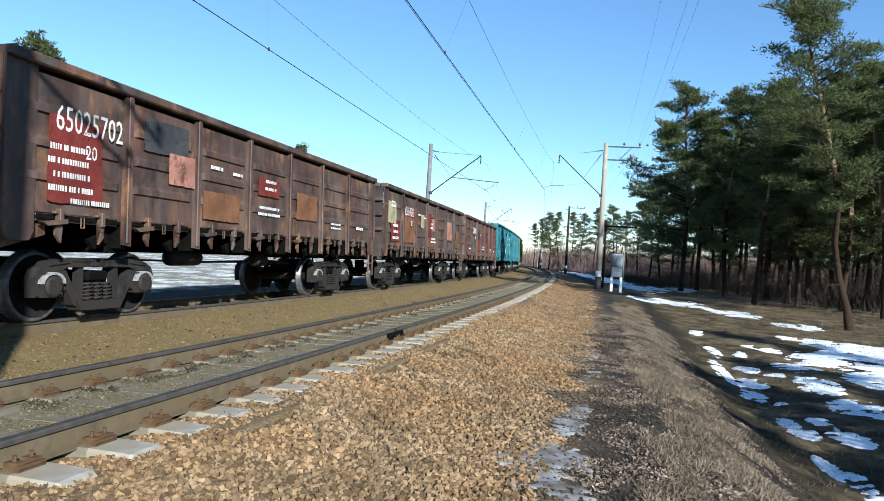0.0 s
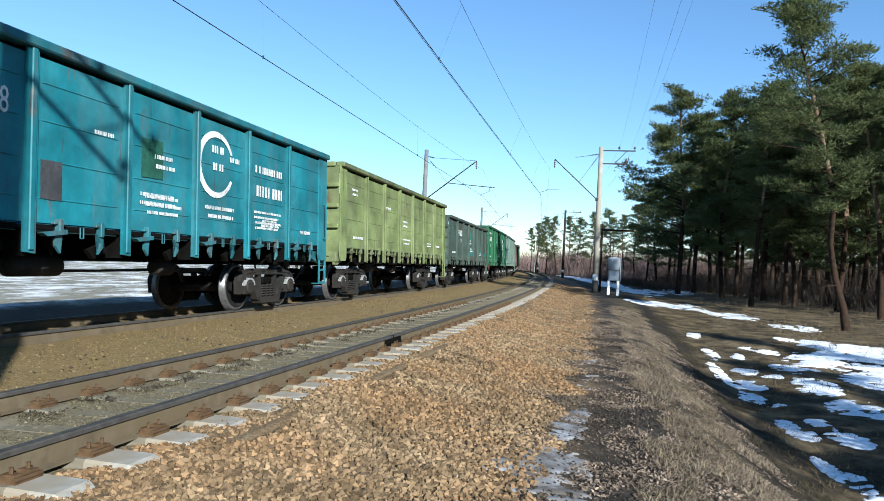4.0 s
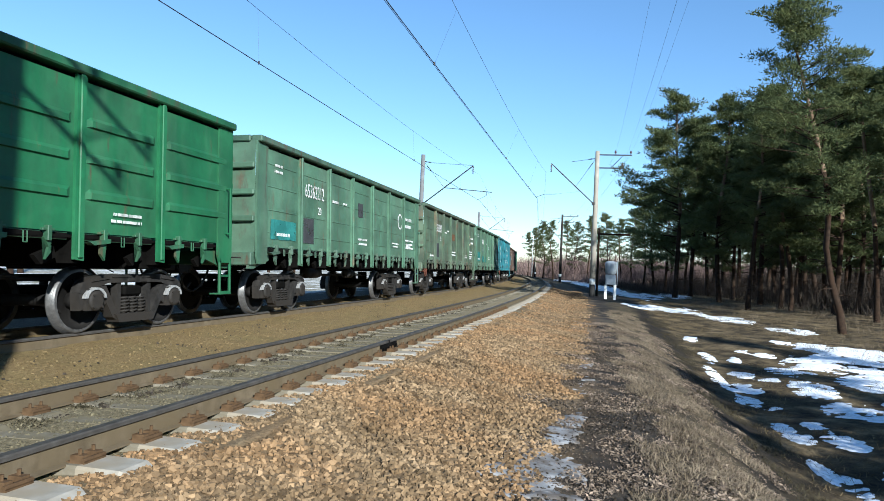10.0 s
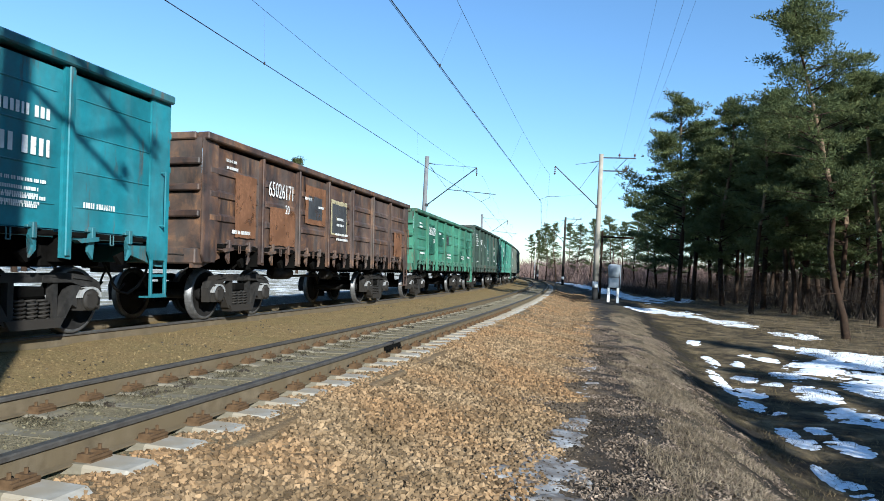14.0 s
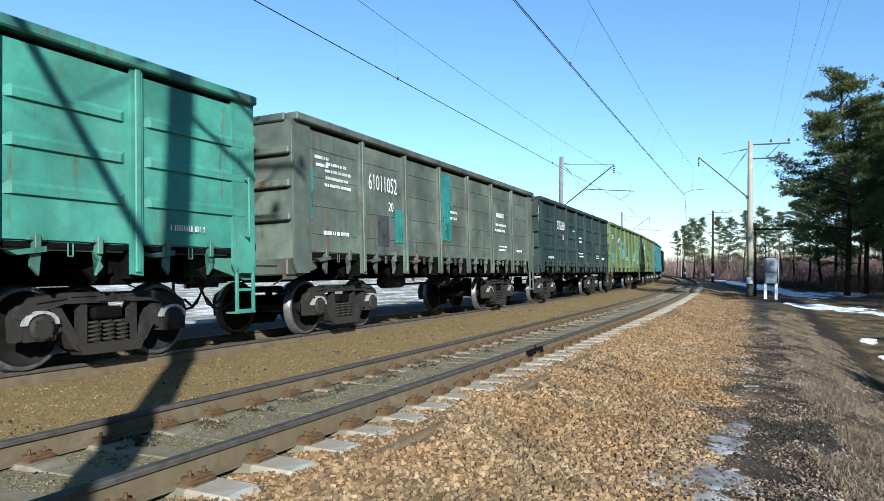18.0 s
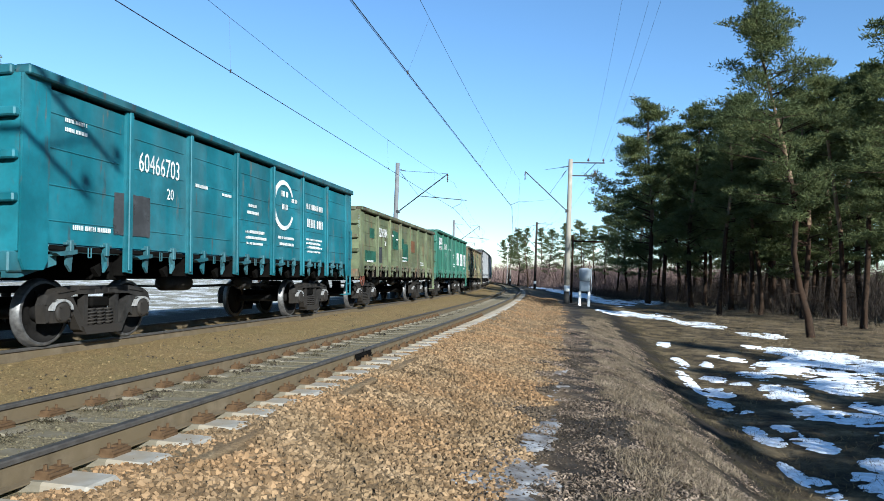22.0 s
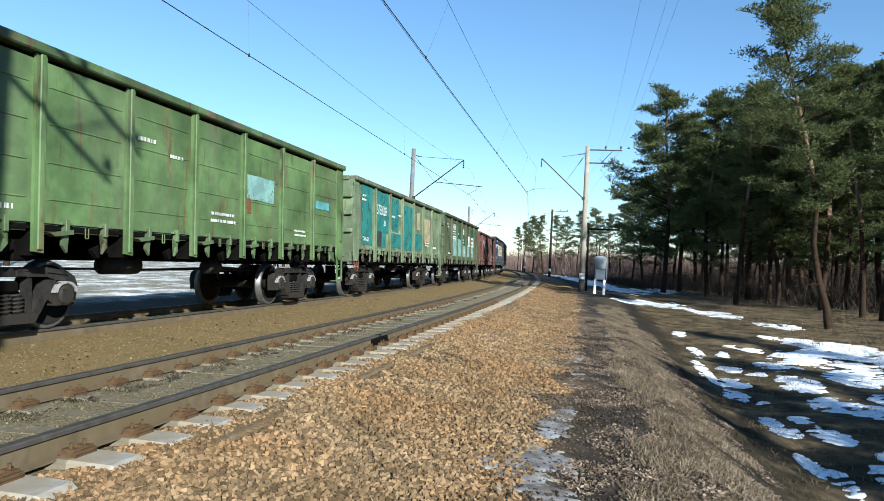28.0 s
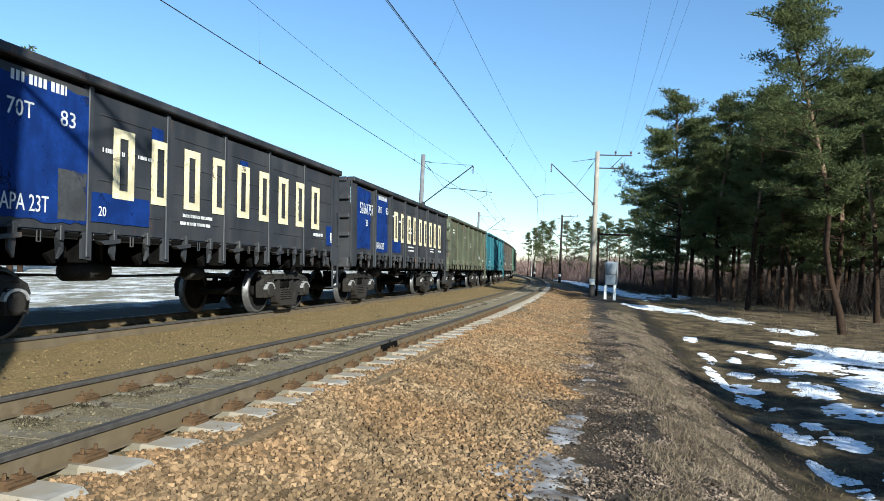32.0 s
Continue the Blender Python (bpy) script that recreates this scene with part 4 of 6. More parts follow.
# patches: wagon: (ink, bay, share of the bay, height of the foot, width, height)
PATCHES = {
    0: [("red", 0, 0.30, 1.62, 0.95, 1.1), ("dark", 1, 0.2, 2.75, 1.1, 0.5), ("pink", 1, 0.55, 2.2, 0.7, 0.5), ("red", 3, 0.2, 2.35, 0.9, 0.35), ("rust", 4, 0.2, 1.9, 1.1, 0.6), ("rust", 2, 0.1, 1.6, 1.2, 0.5)],
    1: [("red", 0, 0.35, 1.6, 1.0, 0.7), ("sand", 0, 0.2, 2.3, 0.9, 0.7), ("red", 1, 0.15, 2.65, 1.25, 0.4), ("rust", 1, 0.12, 1.6, 1.3, 0.9), ("sand", 2, 0.45, 2.35, 0.5, 0.5), ("red", 3, 0.08, 1.9, 0.6, 1.0), ("pink", 3, 0.45, 2.3, 0.6, 0.5), ("rust", 3, 0.1, 1.5, 1.3, 0.5), ("pink", 5, 0.15, 2.0, 1.0, 0.8), ("rust", 6, 0.2, 1.6, 0.9, 0.8)],
    2: [("brickred", 3, 0.1, 2.3, 0.9, 0.6), ("brickred", 1, 0.5, 2.1, 0.6, 0.5), ("brickred", 4, 0.2, 1.6, 1.2, 0.6), ("brickred", 5, 0.15, 2.2, 0.9, 0.6), ("teal", 1, 0.05, 1.65, 0.6, 0.7), ("brickred", 2, 0.1, 1.6, 1.2, 0.6), ("dark", 2, 0.2, 2.4, 0.9, 0.55), ("pink", 5, 0.2, 2.2, 0.8, 0.35), ("rust", 1, 0.2, 1.5, 1.2, 0.4)],
    3: [("green", 3, 0.05, 2.25, 0.65, 0.75)],
    4: [("dark", 2, 0.1, 1.75, 0.35, 0.5), ("green", 3, 0.2, 2.3, 0.5, 0.6)],
    6: [("teal", 3, 0.3, 2.62, 0.45, 0.42), ("teal", 3, 0.08, 1.6, 1.3, 0.34), ("teal", 5, 0.15, 1.74, 1.0, 0.2), ("dark", 1, 0.02, 1.62, 0.5, 0.55), ("teal", 6, 0.2, 1.62, 1.0, 0.2)],
    7: [("dark", 2, 0.08, 1.62, 0.85, 0.7)],
    8: [("dark", 2, 0.1, 1.62, 0.4, 0.4)],
    9: [("pink", 3, 0.1, 1.65, 1.2, 1.3), ("dark", 3, 0.35, 2.4, 0.5, 0.5), ("pink", 5, 0.1, 1.6, 1.1, 1.0), ("black", 5, 0.2, 2.28, 0.7, 0.14), ("black", 5, 0.25, 1.86, 0.8, 0.12), ("dark", 4, 0.5, 1.75, 0.3, 0.4), ("rust", 1, 0.1, 2.4, 1.4, 0.6)],
    10: [("dark", 2, 0.15, 1.62, 0.5, 0.5)],
    11: [("teal", 0, 0.3, 1.62, 1.25, 0.42), ("dark", 1, 0.08, 1.6, 0.65, 0.6), ("dark", 3, 0.3, 2.55, 0.4, 0.4)],
    12: [("dark", 1, 0.08, 1.6, 0.7, 0.6), ("dark", 0, 0.02, 2.4, 0.5, 0.8), ("rust", 3, 0.3, 2.5, 0.6, 0.3)],
    13: [("teal", 0, 0.3, 1.62, 1.25, 0.55), ("dark", 1, 0.05, 1.6, 0.55, 0.55), ("teal", 1, 0.5, 1.6, 0.8, 0.35), ("teal", 2, 0.1, 1.6, 0.8, 0.3)],
    14: [("cyan", 0, 0.35, 1.95, 1.1, 1.15), ("cyan", 1, 0.08, 2.3, 1.45, 0.7), ("cyan", 2, 0.08, 2.1, 1.4, 0.8), ("dark", 1, 0.06, 1.62, 0.65, 0.62), ("cyan", 1, 0.5, 1.62, 0.85, 0.55), ("cyan", 3, 0.1, 2.4, 0.4, 0.45)],
    15: [("rust", 0, 0.5, 1.6, 0.8, 1.2), ("rust", 2, 0.2, 2.2, 1.2, 0.9), ("dark", 2, 0.3, 2.35, 0.8, 0.55), ("sand", 3, 0.1, 2.0, 1.1, 0.9), ("dark", 3, 0.15, 2.05, 1.0, 0.75), ("rust", 6, 0.2, 1.5, 0.9, 0.8), ("rust", 1, 0.2, 1.5, 1.2, 0.8)],
    16: [("green", 1, 0.1, 1.8, 1.1, 1.2), ("green", 2, 0.1, 2.3, 1.0, 0.6), ("dark", 3, 0.2, 2.4, 0.4, 0.4), ("green", 5, 0.2, 1.6, 0.4, 0.5), ("green", 6, 0.2, 1.9, 0.5, 0.8)],
    17: [("teal", 3, 0.02, 2.2, 0.9, 1.05)],
    18: [("green", 1, 0.68, 1.75, 0.5, 0.7), ("dark", 1, 0.0, 1.62, 0.62, 0.65), ("green", 0, 0.4, 1.7, 0.45, 0.45)],
    19: [("teal", 0, 0.02, 2.0, 0.5, 0.9), ("teal", 3, 0.05, 1.85, 0.65, 1.6), ("dark", 1, 0.35, 1.62, 0.45, 0.6), ("teal", 1, 0.75, 1.7, 0.35, 0.7)],
    21: [("blue", 1, 0.03, 2.72, 1.5, 0.34), ("dark", 1, 0.0, 1.6, 0.72, 0.6), ("cyan", 2, 0.12, 1.85, 1.35, 0.95), ("dark", 2, 0.15, 2.5, 0.9, 0.18), ("cyan", 5, 0.1, 1.85, 1.3, 0.5), ("cyan", 6, 0.1, 1.6, 1.2, 0.35), ("cyan", 6, 0.1, 2.2, 1.2, 0.35), ("cyan", 0, 0.1, 1.55, 0.9, 0.55)],
    22: [("dark", 1, 0.0, 1.6, 0.85, 0.62), ("rust", 1, 0.1, 2.35, 0.4, 0.22), ("pale", 3, 0.3, 2.5, 0.4, 0.3)],
    23: [("dark", 0, 0.85, 1.65, 0.9, 0.65)],
    24: [("green", 0, 0.3, 1.62, 1.3, 0.36), ("green", 0, 0.55, 2.6, 0.6, 0.34), ("green", 2, 0.3, 2.3, 0.9, 0.7), ("dark", 1, 0.08, 1.6, 0.55, 0.55), ("green", 3, 0.3, 1.8, 0.9, 0.7), ("rust", 4, 0.2, 2.3, 0.7, 0.5), ("green", 3, 0.1, 2.4, 0.5, 0.4)],
    25: [("teal", 4, 0.05, 2.7, 0.7, 0.5)],
    26: [("dark", 1, 0.0, 2.6, 1.5, 0.55), ("dark", 1, 0.45, 2.1, 0.35, 0.36), ("blue", 1, 0.0, 1.6, 0.55, 0.6), ("green", 2, 0.2, 2.5, 0.9, 0.5), ("green", 2, 0.35, 2.05, 0.5, 0.3), ("dark", 2, 0.5, 1.55, 0.6, 0.25), ("dark", 3, 0.35, 2.4, 0.6, 0.5), ("green", 3, 0.3, 2.0, 0.8, 0.35), ("dark", 4, 0.35, 2.3, 0.6, 0.5), ("sand", 5, 0.1, 1.55, 1.5, 1.7), ("green", 0, 0.1, 2.5, 1.2, 0.6), ("green", 0, 0.3, 1.7, 1.1, 0.35), ("rust", 2, 0.05, 1.6, 0.3, 0.9), ("rust", 5, 0.3, 1.9, 0.5, 0.5), ("green", 6, 0.3, 1.6, 1.0, 0.35), ("pale", 1, 0.6, 1.55, 0.7, 0.5)],
    27: [("dark", 5, 0.15, 1.72, 0.75, 0.55)],
    28: [("red", 3, 0.2, 2.9, 0.8, 0.38), ("dark", 4, 0.2, 1.7, 0.4, 0.4)],
    29: [("pale", 4, 0.1, 2.3, 1.2, 0.5), ("cyan", 6, 0.1, 2.4, 0.9, 0.2), ("rust", 4, 0.05, 2.0, 0.25, 0.3)],
    30: [("teal", 0, 0.35, 1.6, 1.1, 1.85), ("teal", 1, 0.02, 2.1, 1.7, 1.35), ("dark", 1, 0.05, 1.6, 0.7, 0.5), ("teal", 1, 0.45, 1.55, 0.5, 0.5), ("teal", 2, 0.2, 2.2, 0.9, 1.2), ("teal", 2, 0.1, 1.6, 1.4, 0.5), ("sand", 2, 0.1, 1.95, 1.3, 0.3), ("teal", 3, 0.05, 1.55, 1.6, 1.7), ("teal", 4, 0.1, 1.6, 1.4, 0.65), ("sand", 4, 0.4, 2.5, 0.5, 0.7), ("sand", 5, 0.1, 2.0, 1.2, 1.0)],
    31: [("green", 1, 0.02, 2.85, 1.6, 0.55), ("pale", 1, 0.02, 1.5, 1.65, 1.05), ("green", 2, 0.1, 2.5, 1.3, 0.55), ("pale", 2, 0.05, 1.5, 1.5, 0.95), ("green", 3, 0.08, 2.0, 1.4, 0.5), ("pale", 3, 0.1, 1.5, 1.4, 0.65), ("pale", 4, 0.1, 1.5, 1.3, 0.7), ("white", 4, 0.55, 2.2, 0.75, 0.62), ("white", 5, 0.06, 2.2, 1.6, 0.62), ("pale", 5, 0.2, 1.5, 1.1, 0.62), ("green", 5, 0.08, 2.85, 1.6, 0.5), ("white", 3, 0.4, 2.9, 0.3, 0.3)],
    32: [("brickred", 2, 0.25, 2.3, 0.8, 0.5), ("brickred", 3, 0.05, 2.3, 0.7, 0.5), ("dark", 3, 0.55, 2.2, 0.5, 0.5), ("brickred", 4, 0.2, 2.2, 0.7, 0.4), ("brickred", 5, 0.2, 2.2, 0.6, 0.4), ("slate", 1, 0.1, 1.65, 0.75, 0.6), ("brickred", 1, 0.6, 1.55, 0.5, 0.4)],
    33: [("blue", 0, 0.2, 1.62, 1.3, 1.75), ("blue", 1, 0.06, 1.55, 1.65, 1.75), ("dark", 1, 0.68, 1.6, 0.5, 0.65), ("blue", 2, 0.02, 1.6, 1.25, 0.42), ("blue", 2, 0.75, 3.1, 0.3, 0.2), ("blue", 4, 0.3, 3.0, 0.3, 0.2), ("blue", 6, 0.62, 1.6, 0.42, 0.5), ("white", 6, 0.74, 1.68, 0.22, 0.26)],
    34: [("blue", 0, 0.2, 1.62, 1.3, 1.75), ("blue", 1, 0.06, 1.55, 1.3, 1.75), ("blue", 2, 0.02, 1.6, 1.25, 0.42)],
}


def light_posts(w, col):
    for o in w.children:
        if o.name.startswith("post"):
            o.color = col


LOW, MID = (-1, 0, 1, 2, 6, 9, 15, 16, 24, 26, 32, 39), (25, 30, 31, 33, 34, 35, 36, 37, 38, 40)


def wall_top(n):
    return HEIGHTS[0] if n in LOW else HEIGHTS[1] if n in MID else HEIGHTS[2]


def dress(w, n, ribbed, col, grime, number, bay, label):
    w["ribbed"] = ribbed
    w["wall_top"] = wall_top(n)
    col = tuple(0.44 * c for c in col)
    tagged(w, label, "freight wagon", "wagons of the freight train")
    for o in w.children_recursive:
        if o.name.split(".")[0] in PAINTED:
            k = 1.0 + 0.08 * math.sin(len(o.name) * 1.7 + hash_of(o.name) * 6)
            o.color = (*[min(1, c * k) for c in col], grime)
            if o.name.startswith(("top_chord", "end_rail")):
                o.color = (*[0.72 * c + 0.003 for c in col], min(1, grime + 0.15))
            if o.name.startswith(("end_sill", "hatch")):
                o.color = (*[0.72 * c + 0.010 for c in col], min(1, grime + 0.12))
    common(w, n + 50, bay != 0)
    for i, (ink, b, frac, z, ww, h) in enumerate(PATCHES.get(n, [])):
        o = mark(w, patch_mesh(ww, h, ink, 0.013, n * 31 + i), b, frac, z, "painted_patch")
        o.location.x -= 0.004 - 0.0007 * i % 0.004
    if number:
        mark(w, text_mesh(number, 0.46, "white", 1.14 if bay else 1.22), bay, 0.15 if bay else 0.35, 3.0 if n == 31 else 2.74)
        mark(w, text_mesh("20", 0.27, "white", 0.2), bay, 0.6, 2.36)


def hash_of(text):
    return sum((i + 1) * ord(c) for i, c in enumerate(text)) % 97 / 97


MASTERS = {}
TRAIN = []
for n, col, grime, ribbed, wheel, number, bay, label in WAGONS:
    key = (ribbed, wheel, wall_top(n))
    if key not in MASTERS:
        MASTERS[key] = wagon_master(*key)
        w = MASTERS[key]
    else:
        w = None
    TRAIN.append([n, key, w, (col, grime, number, bay, label)])
for row in TRAIN:
    if row[2] is None:
        row[2] = copy_thing(MASTERS[row[1]], Matrix.Identity(4))
for n, key, w, rest in TRAIN:
    dress(w, n, key[0], *rest)
    for b in w.children:
        if b.name.startswith("bogie"):
            for o in b.children:
                if o.name.startswith("wheelset"):
                    WHEELSETS[-1 if o.location.y < 0 else 1].append(o)
BY_NUMBER = {row[0]: row[2] for row in TRAIN}
for n in (3, 4, 14, 23):
    com_sign(BY_NUMBER[n])
for n in (27, 28):
    light_posts(BY_NUMBER[n], (0.22, 0.225, 0.235, 0.1))
for n in (33, 34):
    for k in range(9):
        o = mark(BY_NUMBER[n], block_mesh(0.46, 1.02, "cream", 0.14), 0, 0.5, 2.0, "block_sign")
        o.location.y = -2.15 + k * 0.86
    mark(BY_NUMBER[n], bars_mesh(1.1, 0.3, 1, "white", 90), 1, 0.22, 3.3, "small_lettering")
    for body, frac, z, ww in (("70T", 0.2, 2.9, 0.4), ("83", 0.68, 2.92, 0.26), ("TAPA 23T", 0.1, 1.66, 0.85)):
        mark(BY_NUMBER[n], text_mesh(body, 0.3, "white", ww), 1, frac, z).location.x += 0.004
for o in list(BY_NUMBER[33].children):
    if o.name.startswith("post"):
        o.matrix_basis = o.matrix_basis @ pose(-0.055, 0, 0)
for n, body, bay, frac, z, ww in ((27, "TAPA 24,4", 1, 0.22, 2.06, 0.75), (27, "75T", 1, 0.15, 2.72, 0.3), (8, "64", 0, 0.45, 3.15, 0.24), (26, "70T", 2, 0.3, 2.6, 0.3), (33, "20", 2, 0.1, 1.7, 0.2), (30, "TAPA 23", 0, 0.4, 1.72, 0.8), (22, "TAPA 24", 0, 0.45, 1.66, 0.7)):
    mark(BY_NUMBER[n], text_mesh(body, 0.2, "white", 0.75 * ww), bay, frac, z).location.x += 0.004
for k, wide in ((4, (0, 1, 2, 3)), (5, (0, 1, 2, 3, 4)), (6, (0, 1, 2, 3))):
    for j in wide:
        mark(BY_NUMBER[25], block_mesh(0.31, 0.78, "white", 0.11), k, 0.1 + j * 0.2, 1.9, "block_sign")
for j in range(3):
    mark(BY_NUMBER[25], block_mesh(0.27, 0.34, "white", 0.09), 0, 0.42 + 0.17 * j, 3.0, "block_sign")
    mark(BY_NUMBER[25], block_mesh(0.2, 0.2, "white", 0.06), 0, 0.43 + 0.17 * j, 2.68, "block_sign")
for n, bay in ((13, 5), (11, 5), (12, 6)):
    mark(BY_NUMBER[n], ring_mesh(0.27, "cream" if n == 12 else "white"), bay, 0.78 if bay == 5 else 0.25, 2.72, "ring_sign")
    mark(BY_NUMBER[n], bars_mesh(1.0, 0.5, 2, "white", 60 + n), min(6, bay + 1), 0.08 if bay == 5 else 0.42, 2.5, "small_lettering")
    mark(BY_NUMBER[n], bars_mesh(1.2, 0.4, 3, "white", 61 + n), min(6, bay + 1), 0.1, 1.75, "small_lettering")
for lo, hi in ((0.35, 2.80), (3.5, 5.95)):
    bm = bmesh.new()
    prism(bm, [(0.33 * math.cos(lo + (hi - lo) * i / 14), 0.33 * math.sin(lo + (hi - lo) * i / 14)) for i in range(15)], 0, 0.003)
    mark(BY_NUMBER[7], build_mesh("disc_sign", bm, INK["white"]), 5, 0.5, 2.85, "disc_sign")
for z, y in ((0.05, -0.02), (-0.06, 0.06)):
    bm = bmesh.new()
    prism(bm, [(-0.36 + y, 0.02), (0.2 + y, -0.03), (0.36 + y, -0.03), (-0.2 + y, 0.05)], 0, 0.003)
    mark(BY_NUMBER[7], build_mesh("disc_sign", bm, INK["white"]), 5, 0.5, 2.85 + z, "disc_sign")
mark(BY_NUMBER[7], bars_mesh(1.1, 0.24, 1, "white", 41), 5, 0.15, 2.3, "small_lettering")
mark(BY_NUMBER[7], bars_mesh(1.1, 0.2, 2, "white", 42), 5, 0.15, 1.98, "small_lettering")
mark(BY_NUMBER[7], bars_mesh(1.0, 0.24, 1, "white", 43), 0, 0.35, 3.2, "small_lettering")
mark(BY_NUMBER[27], bars_mesh(0.55, 0.2, 1, "white", 44), 0, 0.5, 3.15, "small_lettering")
mark(BY_NUMBER[27], bars_mesh(0.6, 0.4, 3, "white", 45), 0, 0.25, 2.1, "small_lettering")
mark(BY_NUMBER[28], bars_mesh(0.7, 0.26, 1, "white", 46), 3, 0.22, 2.98, "small_lettering")
mark(BY_NUMBER[0], bars_mesh(0.8, 0.7, 4, "white", 47), 0, 0.3, 1.75, "small_lettering")
mark(BY_NUMBER[1], bars_mesh(0.8, 0.6, 3, "white", 48), 0, 0.42, 1.65, "small_lettering")
mark(BY_NUMBER[31], bars_mesh(1.2, 0.5, 4, "white", 49), 1, 0.2, 2.45, "small_lettering")
mark(BY_NUMBER[31], bars_mesh(1.3, 0.5, 2, "black", 50), 5, 0.1, 2.26, "small_lettering").location.x += 0.002
for n in (17, 19):
    mark(BY_NUMBER[n], bars_mesh(0.9, 0.3, 1, "white", 52), 5, 0.2, 2.65, "small_lettering")
    mark(BY_NUMBER[n], bars_mesh(0.95, 0.32, 2, "white", 53), 5, 0.18, 2.25, "small_lettering")
    mark(BY_NUMBER[n], bars_mesh(0.9, 0.5, 4, "white", 54), 0, 0.4, 2.6, "small_lettering")


# one wagon has a slanting brace across its first bay
bm = bmesh.new()
prism(bm, [(-HALF + 0.30, 3.40), (-HALF + 0.44, 3.40), (-4.42, 1.50), (-4.56, 1.50)], SIDE - INSET + 0.002, SIDE - 0.05)
part("diagonal_brace", build_mesh("diagonal_brace", bm, PAINT), None, BY_NUMBER[31]).color = (0.03, 0.042, 0.02, 0.3)


# where the wagons are: the rear end of wagon n at t seconds, along the far track
def rear_end(n, t):
    ease = float(np.interp(t, (0, 1.5, 3.5, 5.5, 8, 9, 11, 13, 18, 20, 22.5, 24.5, 26.5, 28.5, 29.5, 32), (0.5, 0.46, 0.42, 0.27, 0.02, -0.08, 0.08, -0.04, 0.22, 0.2, 0.12, 0.02, -0.08, -0.05, 0.25, 0.15)))
    return 19.96 + 13.92 * n - 14.81 * t + 0.01904 * t * t - 0.00021 * t ** 3 + ease


def motions():
    ts = [i * 0.5 for i in range(65)]
    for n, key, w, rest in TRAIN:
        walk(w, [(t, on_line(rear_end(n, t) - HALF, -GAP_TRACKS, 0.0, CANT)) for t in ts])
    # one turning for all front wheelsets, one for all rear ones
    for f, sets in WHEELSETS.items():
        rows = [(i / 30, pose(0, f * AXLE, WR, math.degrees((rear_end(0, 0) - rear_end(0, i / 30)) / WR))) for i in range(961)]
        walk(sets[0], rows)
        keys = sets[0].animation_data
        for o in sets[1:]:
            o.rotation_mode = "QUATERNION"
            o.animation_data_create()
            o.animation_data.action = keys.action
            o.animation_data.action_slot = keys.action_slot


# ---- tracks ----
def rail_profile():
    """Half of the rail's outline, from the top down: (across, height)."""
    half = [(0.030, 0.0), (0.036, -0.010), (0.036, -0.036), (0.010, -0.050), (0.009, -0.17), (0.030, -0.160), (0.075, -0.170), (0.075, -0.180)]
    return [(-x, z) for x, z in half[::-1]] + half


def rail_mesh(u, base_u, s0, s1, step):
    prof = rail_profile()
    ss = steps((s0, s1, step))
    vs, fs, mats = [], [], []
    n = len(prof)
    for s in ss:
        for x, z in prof:
            vs.append(at(s, u + x, z + CANT * (u - base_u)))
    for i in range(len(ss) - 1):
        for j in range(n - 1):
            a = i * n + j
            fs.append((a, a + n, a + n + 1, a + 1))
            mats.append(1 if 5 <= j <= 9 else 0)
    fs.append(tuple(range(n)))
    mats.append(0)
    me = mesh_from("rail", vs, fs, RAIL)
    me.materials.append(RAILTOP)
    me.polygons.foreach_set("material_index", mats)
    me.flip_normals()
    return me


def sleeper_mesh():
    """A prestressed concrete sleeper: deep seats, a waisted middle, sloping ends."""
    bm = bmesh.new()
    rows = [(-1.35, 0.13, 0.035), (-1.27, 0.17, 0.0), (-0.95, 0.17, 0.012), (-0.55, 0.17, 0.012), (-0.45, 0.135, -0.016), (0.45, 0.135, -0.016), (0.55, 0.17, 0.012), (0.95, 0.17, 0.012), (1.27, 0.17, 0.0), (1.35, 0.13, -0.035)]
    rings = []
    for x, w, dz in rows:
        top = -0.0 + (dz if abs(x) < 1.3 else -0.035)
        rings.append([bm.verts.new((x, y, z)) for y, z in ((-w, -0.2), (-w * 0.9, top - 0.018), (-w * 0.8, top), (w * 0.8, top), (w * 0.9, top - 0.02), (w, -0.2))])
    for p, q in zip(rings, rings[1:]):
        for i in range(5):
            bm.faces.new((p[i], p[i + 1], q[i + 1], q[i]))
    bm.faces.new(rings[0])
    bm.faces.new(rings[-1][::-1])
    bmesh.ops.recalc_face_normals(bm, faces=bm.faces)
    # only the outer end is swept clean
    for f in bm.faces:
        f.material_index = 0 if f.calc_center_median().x > 0.9 else 1
    return build_mesh("sleeper", bm, CONCRETE, DIRTYCON)


def clip_mesh():
    """A rusty fastening: a bedded plate, two bent clamps and two bolts."""
    bm = bmesh.new()
    prism(bm, [(-0.12, -0.2), (0.12, -0.2), (0.095, -0.160), (-0.095, -0.160)], 0.02, 0.17)
    for y in (-0.06, 0.06):
        prism(bm, [(y - 0.035, -0.16), (y + 0.035, -0.16), (y + 0.028, -0.118), (y - 0.028, -0.118)], 0.05, 0.15)
        tube(bm, (0.10, y, -0.12), (0.10, y, -0.082), 0.013, None, 6)
    tube(bm, (0.155, -0.1, -0.15), (0.155, 0.1, -0.15), 0.018, None, 6)
    return build_mesh("rail_clip", bm, CLIP)


